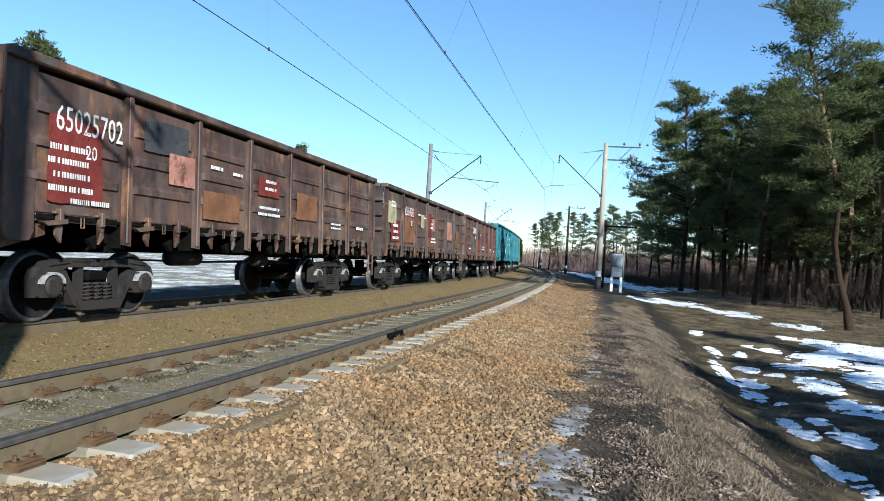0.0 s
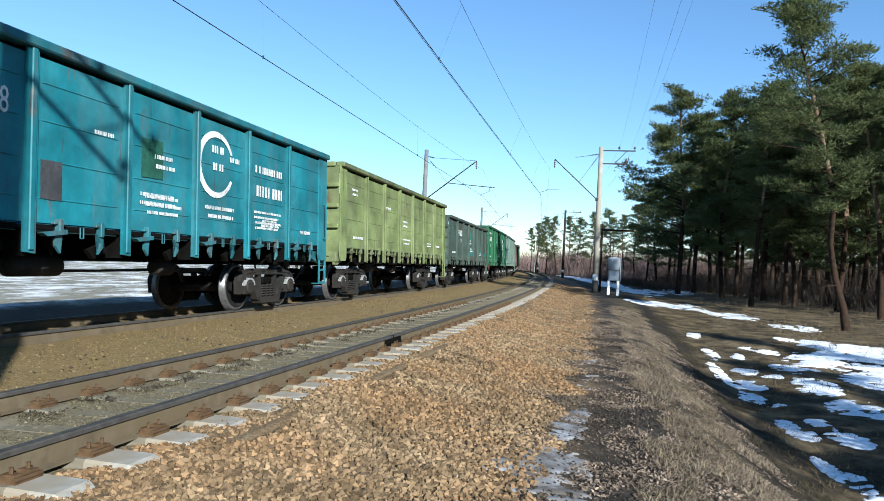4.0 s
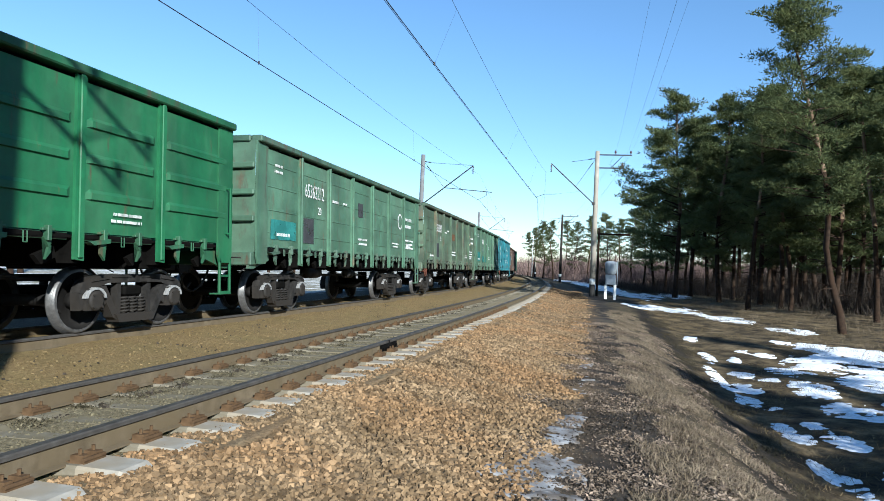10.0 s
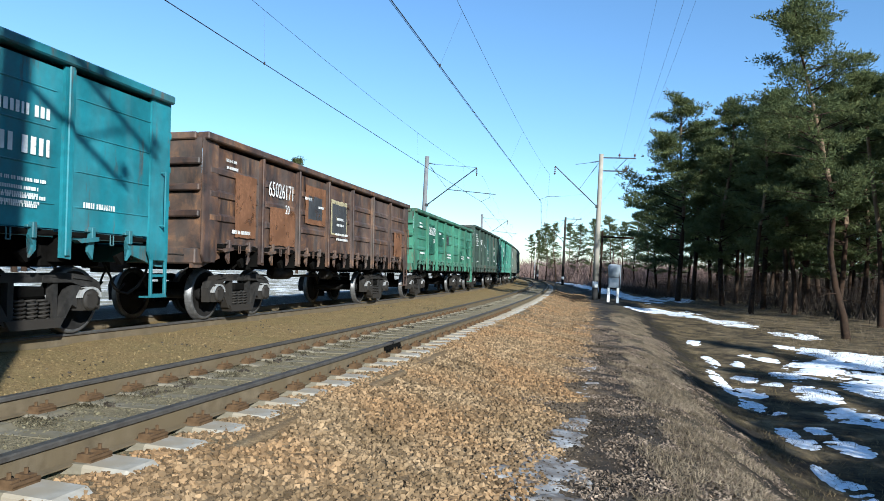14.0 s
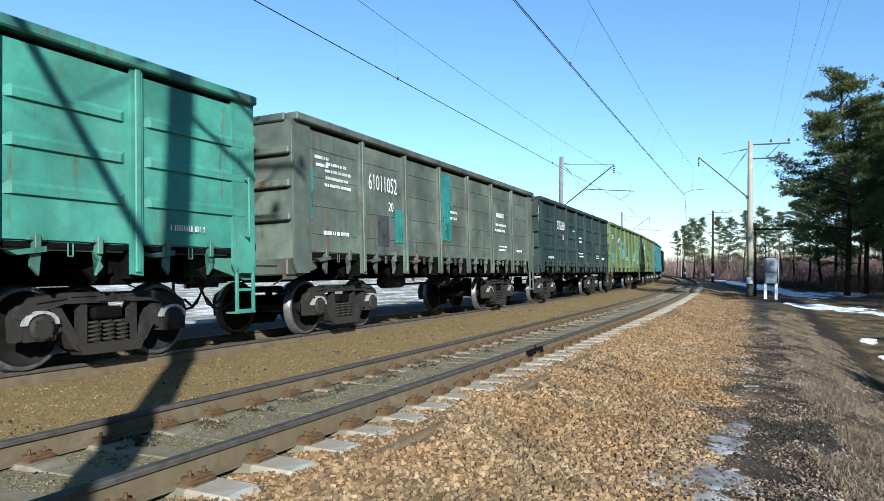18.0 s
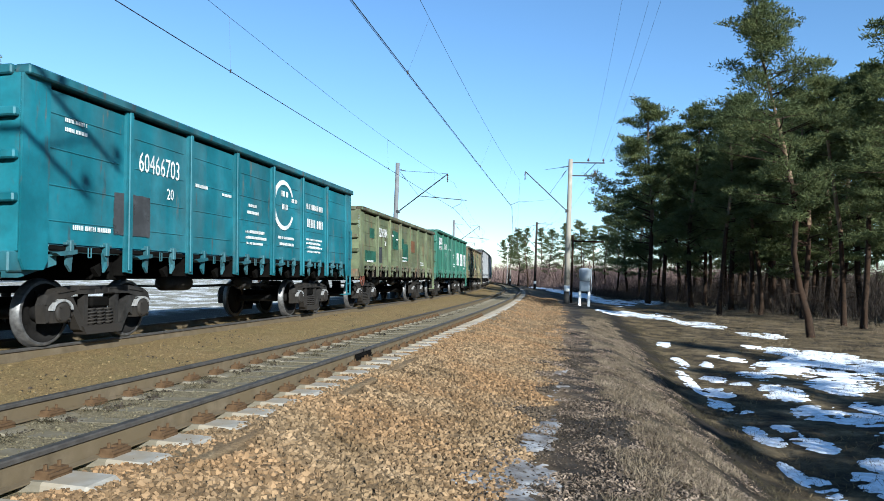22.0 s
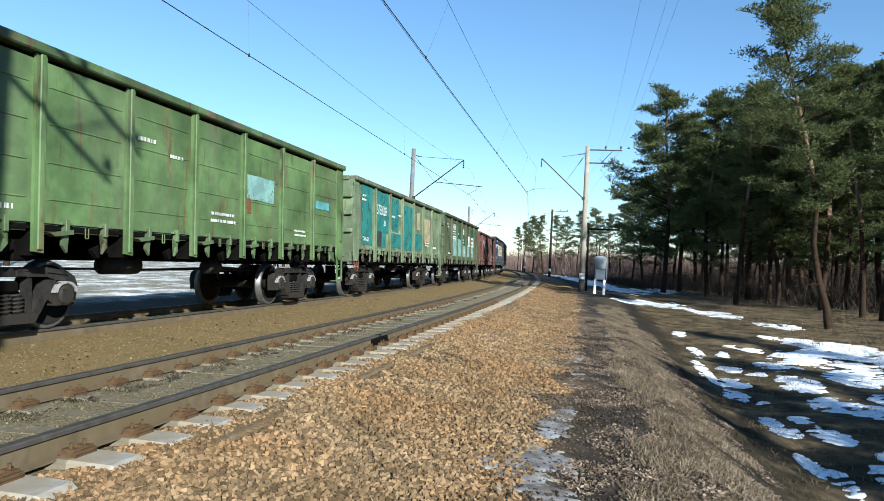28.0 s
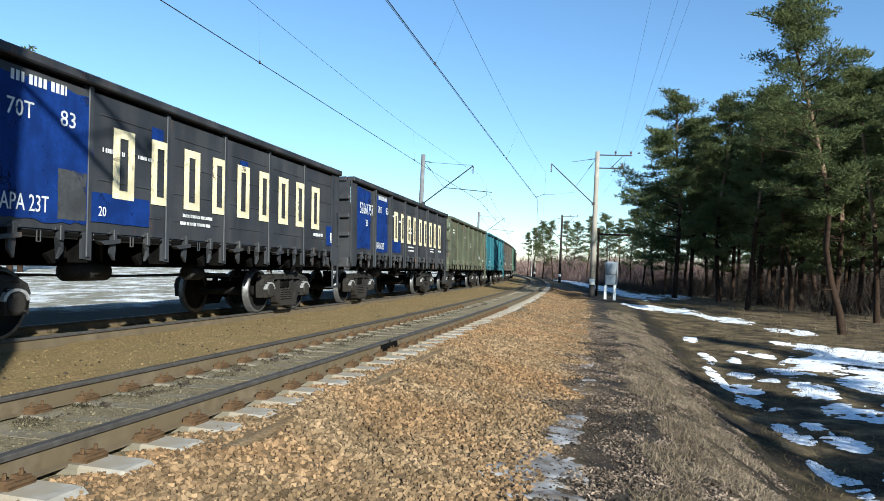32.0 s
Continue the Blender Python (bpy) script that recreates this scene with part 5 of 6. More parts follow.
def build_track(name, base, s0, s1, pitch, clips_to, label, sunk=0.0):
    tr = tagged(new(name), label, "railway track", kind="structure")
    for f in (-1, 1):
        part("rail", rail_mesh(base + f * 0.796, base, -30, 520, 1.5), None, tr, "rail with a worn grey head and rusty web")
    sl, cl = sleeper_mesh(), clip_mesh()
    rnd = random.Random(4)
    s = s0
    while s < s1:
        m = on_line(s + rnd.uniform(-0.015, 0.015), base, -0.185 - sunk + rnd.uniform(-0.008, 0.004), CANT, rnd.uniform(-0.6, 0.6))
        part("sleeper", sl, None, tr, "", m)
        if s < clips_to:
            for f in (-1, 1):
                for g in (-1, 1):
                    mm = on_line(s, base + f * 0.796, CANT * f * 0.796, CANT) @ (Matrix.Identity(4) if g > 0 else FLIP)
                    part("rail_clip", cl, None, tr, "", mm)
        s += pitch
    return tr


def fishplate(tr):
    """The dark joint in the near rail."""
    bm = bmesh.new()
    for f in (-1, 1):
        box(bm, f * 0.03 - 0.012, f * 0.03 + 0.012, -0.4, 0.4, -0.14, -0.045, 0.006)
        for y in (-0.32, -0.2, -0.08, 0.08, 0.2, 0.32):
            lathe(bm, [(f * 0.04 - 0.02, 0.02), (f * 0.04 + 0.025, 0.02)], "x", (0, y, -0.09), 6)
    box(bm, -0.037, 0.037, -0.03, 0.03, -0.15, 0.001)
    part("fishplate", bm, BLACK, tr, "dark bolted rail joint", on_line(11.72, 0.796, CANT * 0.796, CANT))


near = build_track("railway_track", 0.0, 0.228 - 20 * 0.601, 150, 0.601, 26, "empty track on pale concrete sleepers in tan ballast")
fishplate(near)
build_track("railway_track", -GAP_TRACKS, 0.1, 90, 0.601, 0, "track under the freight train in tan ballast", 0.045)


# ---- overhead line ----
def insulator(bm, a, b, r=0.055, n=5, mat=0):
    a, b = Vector(a), Vector(b)
    tube(bm, a, b, r * 0.35, None, 8, mat)
    for i in range(n):
        k = (i + 0.5) / n
        c = a.lerp(b, k)
        d = (b - a).normalized() * 0.018
        tube(bm, c - d, c + d, r, r * 0.6, 10, mat)


def mast(s, u, z0, toward, feeders, concrete, label, h=10.0):
    """A conical concrete mast with an inclined bracket over its track. toward: -1 leans to the left, +1 to the right."""
    m = tagged(new("catenary_mast"), label, "mast", "catenary masts along the line")
    m.matrix_basis = on_line(s, u, z0)
    bm = bmesh.new()
    lathe(bm, [(1.25, 0.193), (4, 0.178), (7, 0.16), (h, 0.145)], "z", (0, 0, 0), 20)
    part("pole", bm, concrete, m)
    bm = bmesh.new()
    lathe(bm, [(-0.6, 0.205), (0.85, 0.199)], "z", (0, 0, 0), 20)
    part("tarred_foot", bm, TARRED, m, "black tarred foot")
    bm = bmesh.new()
    lathe(bm, [(0.85, 0.199), (1.25, 0.196)], "z", (0, 0, 0), 20)
    part("white_band", bm, WHITEWASH, m, "whitewashed band")
    t = toward
    tip, foot = Vector((t * (3.75 if t > 0 else 3.1), 0, 9.25 if t > 0 else 9.1)), Vector((t * 0.16, 0, 6.4))
    bm = bmesh.new()
    for y in (-0.045, 0.045):
        tube(bm, foot + Vector((0, y, 0)), tip + Vector((0, y * 0.5, 0)), 0.035, None, 6)
    box(bm, foot.x - 0.1, foot.x + 0.1, -0.17, 0.17, 6.3, 6.5, 0.01)
    part("bracket_strut", bm, STEELGREY, m)
    bm = bmesh.new()
    tube(bm, (t * 0.6, 0, 9.42), tip + Vector((0, 0, 0.02)) if t > 0 else Vector((t * 1.7, 0, 9.25)), 0.014, None, 6)
    insulator(bm, (t * 0.16, 0, 9.5), (t * 0.62, 0, 9.42), 0.06)
    part("tie_rod", bm, STEELGREY, m, "tie rod with porcelain insulator")
    bm = bmesh.new()
    mid = foot.lerp(tip, 0.42)
    tube(bm, (t * 0.15, 0, 9.4), mid, 0.012, None, 6)
    insulator(bm, Vector((t * 0.15, 0, 9.4)).lerp(mid, 0.12), Vector((t * 0.15, 0, 9.4)).lerp(mid, 0.34), 0.05)
    part("stay", bm, STEELGREY, m)
    bm = bmesh.new()
    insulator(bm, tip + Vector((0, 0, -0.05)), tip + Vector((0, 0, -0.6)), 0.075, 4)
    part("hanging_insulator", bm, GLASSY, m, "brown porcelain hanging insulator")
    bm = bmesh.new()
    if t > 0:
        tube(bm, mid, (t * 5.2, 0, 7.35), 0.028, None, 6)
        tube(bm, (t * 4.8, 0, 7.35), (t * 4.8, 0, 7.1), 0.015, None, 6)
        tube(bm, (t * 4.8, 0, 7.1), (t * 4.1, 0, 6.75), 0.014, None, 6)
    else:
        tube(bm, (t * 4.1, 0, 6.72), (t * 3.5, 0, 6.95), 0.014, None, 6)
        tube(bm, (t * 3.6, 0, 6.95), (t * 2.75, 0, 6.98), 0.016, None, 6)
        tube(bm, (t * 2.75, 0, 6.98), foot.lerp(tip, 0.3), 0.004, None, 5)
    part("registration_arm", bm, STEELGREY, m)
    if feeders:
        bm = bmesh.new()
        box(bm, -0.05, 2.3, -0.03, 0.03, 9.72, 9.80, 0.005)
        box(bm, -0.05, 1.75, -0.03, 0.03, 8.82, 8.90, 0.005)
        tube(bm, (0.95, 0, 8.9), (1.7, 0, 9.72), 0.025, None, 6)
        part("crossarm", bm, STEELGREY, m)
        for x, z in ((1.2, 9.8), (2.22, 9.8), (1.68, 8.9)):
            bm = bmesh.new()
            tube(bm, (x, 0, z), (x, 0, z + 0.1), 0.012, None, 6)
            lathe(bm, [(z + 0.08, 0.05), (z + 0.12, 0.085), (z + 0.2, 0.06), (z + 0.27, 0.03)], "z", (x, 0, 0), 12)
            part("pin_insulator", bm, GLASSY, m, "brown porcelain pin insulator")
    return m


R_MASTS = [(-0.70, 4.42), (49.1, 4.3), (103.3, 3.7), (154.0, 3.6)]
L_MASTS = [(-2.5, -8.2), (50.4, -8.2), (102.0, -8.5), (154.0, -8.3)]
for s, u in R_MASTS:
    mast(s, u, ground_z(s, u), -1, True, DARKWOOD if 100 < s < 110 else MASTCON, "dark weathered catenary mast with steel bracket and insulators" if 100 < s < 110 else "pale concrete catenary mast with steel bracket and insulators")
for s, u in L_MASTS:
    mast(s, u, ground_z(s, u), 1, False, MASTGREY, "grey concrete catenary mast with a long steel bracket")


def sagging(name, a, b, sag, r, material, n=14):
    bm = bmesh.new()
    pts = [Vector(a).lerp(Vector(b), i / n) - Vector((0, 0, 4 * sag * (i / n) * (1 - i / n))) for i in range(n + 1)]
    hose(bm, pts, r)
    return bm, pts


def overhead(name, label, stations, u_con, z_con, u_mes, z_mes, twin=0.0):
    """Contact wire, carrying wire and droppers over one track."""
    line = tagged(new(name), label, "overhead wire")
    for a, b in zip(stations, stations[1:]):
        bm, low = sagging("contact_wire", at(a, u_con, z_con), at(b, u_con, z_con), 0.05, 0.011, WIRE)
        part("contact_wire", bm, WIRE, line)
        if twin:
            bm, _ = sagging("contact_wire", at(a, u_con + twin, z_con), at(b, u_con + twin, z_con), 0.05, 0.006, WIRE)
            part("contact_wire", bm, WIRE, line)
        bm, high = sagging("carrying_wire", at(a, u_mes, z_mes), at(b, u_mes, z_mes), 0.65, 0.0055, WIRE)
        part("carrying_wire", bm, WIRE, line)
        for i in (2, 5, 9, 12):
            bm = bmesh.new()
            tube(bm, low[i], high[i], 0.002, None, 4)
            tube(bm, low[i] + Vector((0, 0, -0.03)), low[i] + Vector((0, 0, 0.05)), 0.022, None, 6)
            part("dropper", bm, WIRE, line)


overhead("near_overhead_wire", "contact and carrying wire over the empty track", [-55, -0.55, 49.1, 103.3, 154], 0.36, 6.22, 0.85, 8.1, -0.035)
overhead("far_overhead_wire", "contact and carrying wire over the freight train", [-55, -2.5, 50.4, 102, 154], -3.85, 6.1, -3.95, 8.0)
for x, z in ((1.2, 10.05), (2.22, 10.05), (1.68, 9.15)):
    feeder = tagged(new("feeder_wire"), "thin feeder wire strung along the masts", "feeder wire")
    for (a, u), (b, v) in zip([(-55, 4.5)] + R_MASTS, R_MASTS):
        bm, _ = sagging("span", at(a, u + x, z - 0.55), at(b, v + x, z - 0.55), 0.7, 0.0032, WIRE)
        part("span", bm, WIRE, feeder)


def cabinet_on_legs(s, u):
    z = ground_z(s, u)
    c = tagged(new("track_cabinet"), "grey-green trackside cabinet on two whitewashed posts", "cabinet")
    c.matrix_basis = on_line(s, u, z)
    for x in (-0.29, 0.29):
        bm = bmesh.new()
        box(bm, x - 0.085, x + 0.085, -0.085, 0.085, -0.4, 0.95, 0.02)
        part("post", bm, WHITEWASH, c, "whitewashed concrete post")
    bm = bmesh.new()
    box(bm, -0.32, 0.32, -0.2, 0.2, 0.952, 1.6, 0.03)
    part("lower_box", bm, CABINET, c)
    bm = bmesh.new()
    lathe(bm, [(1.6, 0.24), (1.68, 0.34), (2.3, 0.39), (2.42, 0.34), (2.46, 0.18)], "z", (0, 0, 0), 16)
    part("drum", bm, CABINET, c)
    bm = bmesh.new()
    tube(bm, (-0.1, 0, 2.4), (-0.1, 0, 3.3), 0.035, None, 8)
    tube(bm, (0.22, 0, 2.4), (0.28, 0, 2.9), 0.035, None, 8)
    part("bushing", bm, GLASSY, c, "brown porcelain bushings")
    bm = bmesh.new()
    box(bm, 0.385, 0.44, -0.05, 0.05, 0.9, 2.5, 0.01)
    part("cable_duct", bm, CABINET, c)


cabinet_on_legs(46.5, 5.35)


def thin_pole(s, u, h, material, label, arm):
    z = ground_z(s, u)
    p = tagged(new("line_pole"), label, "pole")
    p.matrix_basis = on_line(s, u, z)
    bm = bmesh.new()
    tube(bm, (0, 0, -0.3), (0, 0, h), 0.085, 0.07, 12)
    part("shaft", bm, material, p)
    if arm:
        bm = bmesh.new()
        box(bm, -0.1, 2.2, -0.05, 0.05, h - 0.5, h - 0.38)
        part("arm", bm, material, p)


thin_pole(51.5, 4.72, 4.9, BARK, "brown wooden pole with one arm", True)
thin_pole(150, 2.5, 9.0, WHITEWASH, "white distant mast beside the curve", False)


# ---- pines ----
def limb(vs, fs, pts, radii, seg=6):
    base = len(vs)
    for i, (p, r) in enumerate(zip(pts, radii)):
        d = (pts[min(i + 1, len(pts) - 1)] - pts[max(i - 1, 0)]).normalized()
        q = d.to_track_quat("Z", "Y").to_matrix()
        for k in range(seg):
            a = k * math.tau / seg
            vs.append(p + q @ Vector((r * math.cos(a), r * math.sin(a), 0)))
    for i in range(len(pts) - 1):
        for k in range(seg):
            a, b = base + i * seg + k, base + i * seg + (k + 1) % seg
            fs.append((a, b, b + seg, a + seg))


def pine_meshes(seed, h, crown, spread, spine, girth, limbs, blades, wide):
    """Trunk, limbs with side twigs, and flat pads of short needles on them. crown: share of the height at which it begins."""
    rnd = random.Random(seed)
    tv, tf, lv, lf, nv, nf = [], [], [], [], [], []
    n = len(spine) - 1
    r0 = girth
    limb(tv, tf, spine, [r0 * (1.3 if i == 0 else 1.0) * (1 - 0.9 * i / n) ** 0.8 + 0.012 for i in range(n + 1)], 9)

    def along(k):
        f = k * n
        i = min(int(f), n - 1)
        return spine[i].lerp(spine[i + 1], f - i)

    pads = []
    skip, gone = rnd.random() * math.tau, rnd.uniform(0.5, 1.1)
    for i in range(limbs):
        k = crown + (0.99 - crown) * ((i + rnd.random()) / limbs) ** 0.9
        t = (k - crown) / (1 - crown)
        az = rnd.random() * math.tau
        # a thin side to every crown, moving round as it rises
        near = abs((az - skip - 2.5 * t + math.pi) % math.tau - math.pi)
        if near < gone and rnd.random() < 0.75:
            continue
        p = along(k)
        length = spread * (0.55 + 0.45 * min(1, t * 4)) * max(0.12, 1 - t ** 1.7) ** 0.7 * rnd.uniform(0.45, 1.2)
        up = rnd.uniform(-0.12, 0.28) + 0.6 * t
        d = Vector((math.cos(az), math.sin(az), up)).normalized()
        pts = [p]
        for j in range(4):
            d = (d + Vector((rnd.uniform(-0.3, 0.3), rnd.uniform(-0.3, 0.3), rnd.uniform(-0.12, 0.2)))).normalized()
            pts.append(pts[-1] + d * length / 4)
        limb(lv, lf, pts, [0.022 + 0.011 * length, 0.026, 0.02, 0.014, 0.007], 4)
        for j in range(1, 5):
            if j == 1 and rnd.random() < 0.65:
                continue
            for side in range(2 if length > 0.3 * spread else 1):
                a = az + rnd.uniform(-1.5, 1.5)
                q = pts[j] + Vector((math.cos(a), math.sin(a), rnd.uniform(-0.1, 0.35))) * rnd.uniform(0.1, 0.24) * length
                limb(lv, lf, [pts[j], q], [0.012, 0.005], 3)
                pads.append((q, rnd.uniform(0.34, 0.62) * (0.75 + 0.08 * spread)))
        pads.append((pts[4], rnd.uniform(0.3, 0.5)))
    for _ in range(9):
        pads.append((along(rnd.uniform(0.93, 1.0)) + Vector((rnd.uniform(-0.3, 0.3), rnd.uniform(-0.3, 0.3), rnd.uniform(0, 0.25))), rnd.uniform(0.25, 0.45)))
    # dead stubs below the crown
    for i in range(9):
        p = along(rnd.uniform(0.35 * crown, crown))
        az = rnd.random() * math.tau
        q = p + Vector((math.cos(az), math.sin(az), rnd.uniform(-0.25, 0.25))) * rnd.uniform(0.4, 1.8)
        limb(lv, lf, [p, p.lerp(q, 0.5) + Vector((0, 0, 0.08)), q], [0.022, 0.014, 0.005], 4)
    for c, size in pads:
        tilt = Vector((rnd.uniform(-0.35, 0.35), rnd.uniform(-0.35, 0.35), 0))
        for _ in range(blades):
            a, r = rnd.random() * math.tau, size * math.sqrt(rnd.random()) * rnd.uniform(0.75, 1.25)
            o = Vector((r * math.cos(a), r * math.sin(a), 0))
            o.z = o.dot(tilt) + size * rnd.uniform(-0.36, 0.46) * (1 - 0.5 * r / size)
            d = Vector((math.cos(a) * rnd.uniform(0.1, 1), math.sin(a) * rnd.uniform(0.1, 1), rnd.uniform(-0.25, 1.0))) + Vector((rnd.gauss(0, 0.35), rnd.gauss(0, 0.35), 0))
            d = d.normalized() * rnd.uniform(0.12, 0.26) * (1 + 0.35 * (wide - 1))
            side = d.cross(Vector((rnd.random() - 0.5, rnd.random() - 0.5, rnd.random() - 0.5))).normalized() * rnd.uniform(0.024, 0.045) * wide
            i = len(nv)
            b = c + o
            nv += [b - side, b + side, b + d]
            nf.append((i, i + 1, i + 2))
    me = mesh_from("trunk", tv, tf, BARK, True)
    me.materials.append(UPBARK)
    me.polygons.foreach_set("material_index", [1 if sum(tv[v].z for v in f) / len(f) > 0.42 * h else 0 for f in tf])
    return me, mesh_from("branchwork", lv, lf, BARK, True), mesh_from("needles", nv, nf, NEEDLE)


def wavy_spine(seed, h, lean):
    rnd = random.Random(seed * 7 + 1)
    a, b, c, d = [rnd.uniform(-1, 1) for _ in range(4)]
    out = []
    for i in range(15):
        k = i / 14
        x = lean * h * k + 0.022 * h * a * (math.sin(k * 5 + 3 * c) - math.sin(3 * c)) + 0.008 * h * math.sin(k * 13 + d * 5) * k
        y = 0.022 * h * b * (math.sin(k * 5.5 + 3 * d) - math.sin(3 * d))
        out.append(Vector((x, y, h * k - (0.3 if i == 0 else 0))))
    return out


def pine(seed, h, crown, spread, lean, limbs=64, blades=58, wide=1.0, spine=None, girth=None, label="tall Scots pine with dark green crown and bare lower trunk"):
    t = tagged(new("pine_tree"), label, "tree", "pines at the forest edge")
    a, b, c = pine_meshes(seed, h, crown, spread, spine or wavy_spine(seed, h, lean), girth or 0.0095 * h + 0.03, limbs, blades, wide)
    part("trunk", a, None, t)
    tagged(part("branchwork", b, None, t), kind="stuff")
    part("crown", c, None, t)
    return t


SHAPES = [(1, 19, 0.28, 3.7, 0.02, 78), (2, 17, 0.30, 3.3, -0.03, 72), (3, 15, 0.24, 3.5, 0.0, 70), (4, 21, 0.36, 3.6, -0.06, 76), (5, 13, 0.17, 3.9, 0.03, 76), (6, 16, 0.46, 2.7, -0.015, 50)]
NEAR = [pine(*p, 66, 1.12) for p in SHAPES]
FAR = [pine(*p, 22, 1.65) for p in SHAPES]
# master, place along the line, to its right, size, turn
STAND = [
    (4, 63.4, 12.0, 1.35, 121), (2, 69.8, 14.6, 1.13, 303), (0, 76.2, 17.5, 0.92, 278), (2, 59.3, 14.8, 1.1, 66), (1, 47.8, 14.0, 0.8, 189), (4, 57.9,
    17.5, 1.29, 309), (0, 66.9, 21.2, 1.03, 242), (5, 53.0, 17.5, 0.90, 320), (1, 50.1, 17.3, 0.82, 297), (3, 65.2, 23.2, 0.83, 33), (0, 52.9, 20.2, 0.83,
    310), (5, 39.7, 19.2, 0.86, 240), (4, 68.4, 18.1, 1.15, 132), (4, 74.8, 22.0, 1.38, 282), (2, 56.8, 20.0, 1.0, 119), (4,
    46.7, 18.7, 1.08, 98), (2, 49.1, 20.9, 0.93, 240), (3, 37.7, 20.4, 0.66, 276), (0, 34.7, 18.9, 0.80, 281), (4, 98.6, 16.3, 1.15, 243), (2, 108.5,
    16.6, 0.87, 203), (4, 88.7, 15.7, 1.08, 327), (0, 94.1, 19.3, 0.89, 77), (4, 92.5, 22.4, 1.38, 118), (0, 88.9, 24.4, 0.95, 325), (4, 87.3, 27.1, 1.54,
    77), (2, 83.6, 29.0, 1.33, 267), (4, 75.8, 28.2, 1.54, 199), (0, 67.9, 27.6, 1.0, 7), (4, 62.0, 27.3, 1.46, 343), (2, 53.8, 25.3, 1.2, 32), (0, 81.6,
    35.8, 1.16, 81), (4, 91.3, 36.5, 1.77, 302), (3, 100.9, 37.2, 1.19, 21), (4, 110.5, 37.2, 1.92, 154), (0, 115.0, 34.7, 1.16, 15), (2, 119.6, 31.8,
    1.33, 137), (4, 41.6, 22.8, 1.23, 242), (2, 46.4, 27.6, 1.2, 304), (0, 54.3, 28.0, 0.95, 198), (5, 152.1, 3.0, 0.69, 218), (2, 142.2, 4.0, 0.77, 202),
    (1, 130.3, 4.8, 0.65, 295), (5, 152.3, 9.8, 0.81, 227), (2, 137.5, 9.9, 0.77, 68), (1, 127.7, 10.6, 0.71, 187), (4, 132.9, 14.6, 1.0, 49), (5, 128.1,
    16.8, 0.75, 18), (2, 121.3, 17.4, 0.87, 69), (5, 172.0, 4.0, 0.69, 253), (2, 36.8, -30.5, 0.9, 111), (5, 38.7, -31.5, 0.85, 132), (2, 77.1, -30.9,
    0.87, 344), (5, 79.4, -29.7, 0.87, 223), (1, 81.6, -29.4, 0.82, 320),
    # behind them, deeper in the wood
    (2, 65.6, 26.7, 0.87, 198), (1, 78.7, 27.2, 0.87, 132), (2, 79.3, 38.6, 0.86, 197), (0, 83.9, 32.9, 0.96, 310), (2, 86.2, 36.6, 0.99, 292), (0, 94.5, 28.5, 0.87, 327), (0, 97.4, 36.1, 0.85, 77),
    (3, 103.7, 31.8, 0.93, 169), (2, 103.4, 42.0, 0.88, 18), (5, 101.7, 45.0, 0.88, 101), (2, 110.3, 31.3, 0.83, 70), (3, 114.8, 38.1, 0.97, 197), (3, 122.5, 33.1, 0.99, 266), (3, 119.6, 37.9, 1.0, 161),
    (2, 119.8, 56.0, 0.9, 142), (0, 131.7, 26.7, 0.99, 10), (3, 133.2, 37.3, 0.82, 307), (2, 128.7, 47.0, 0.94, 304), (0, 128.3, 59.0, 0.94, 13),
    # out to the side, shading the wood's edge
    (1, 31, 36, 0.9, 150), (4, 37, 38, 1.2, 260), (3, 43, 34, 0.85, 310), (2, 44, 41, 1.0, 40), (1, 27, 39, 0.95, 100), (0, 50, 37, 0.85, 170), (2, 34, 44, 1.0, 230),
    # beside the place where the camera stands, shading the field
    (4, 1.6, 17.2, 0.56, 77), (4, 4.6, 18.2, 0.66, 140), (4, 7.2, 17.0, 0.56, 245),
    (4, 7.4, 21.4, 0.70, 154), (4, 3.9, 20.6, 0.66, 20), (4, -3.4, 21.3, 0.70, 215), (2, -6.4, 20.6, 0.58, 259), (4, -9.5, 23.0, 0.74, 197), (0, 9.8, 24.0, 0.60, 90),
]
for i, (k, s, u, size, turn) in enumerate(STAND):
    m = on_line(s, u, ground_z(s, u) - 0.1, 0, turn) @ Matrix.Scale(size, 4)
    t = copy_thing((NEAR if 25 < s < 72 and 0 < u < 24 else FAR)[k], m)
    t.scale = (size, size, size)
for t in NEAR + FAR:
    for o in list(t.children):
        bpy.data.objects.remove(o)
    bpy.data.objects.remove(t)

# two trees with trunks of their own shape
bent = [Vector(p) for p in ((0, 0, -0.3), (-0.18, 0, 1.0), (-0.52, 0.1, 2.3), (-0.78, 0.1, 3.8), (-0.74, 0, 5.5), (-1.0, 0, 7.1), (-1.42, 0, 9.0), (-1.9, 0.1, 11), (-2.4, 0, 13), (-2.75, 0, 15.2))]
t = pine(31, 15.2, 0.44, 3.2, 0, 68, 60, 0.8, bent, 0.15, "Scots pine with a crooked trunk and an open crown")
t.matrix_basis = on_line(33.85, 14.67, ground_z(33.85, 14.67) - 0.05)
slim = [Vector(p) for p in ((0, 0, -0.3), (-0.05, 0, 2.0), (-0.25, 0, 5.2), (-0.6, 0.1, 7.8), (-0.95, 0, 10), (-1.1, 0, 11.5), (-1.2, 0, 12.6), (-1.25, 0, 13.5))]
t = pine(32, 13.5, 0.5, 2.3, 0, 40, 58, 0.9, slim, 0.13, "slender Scots pine with pale orange bark")
t.matrix_basis = on_line(41.66, 19.05, ground_z(41.66, 19.05) - 0.05)


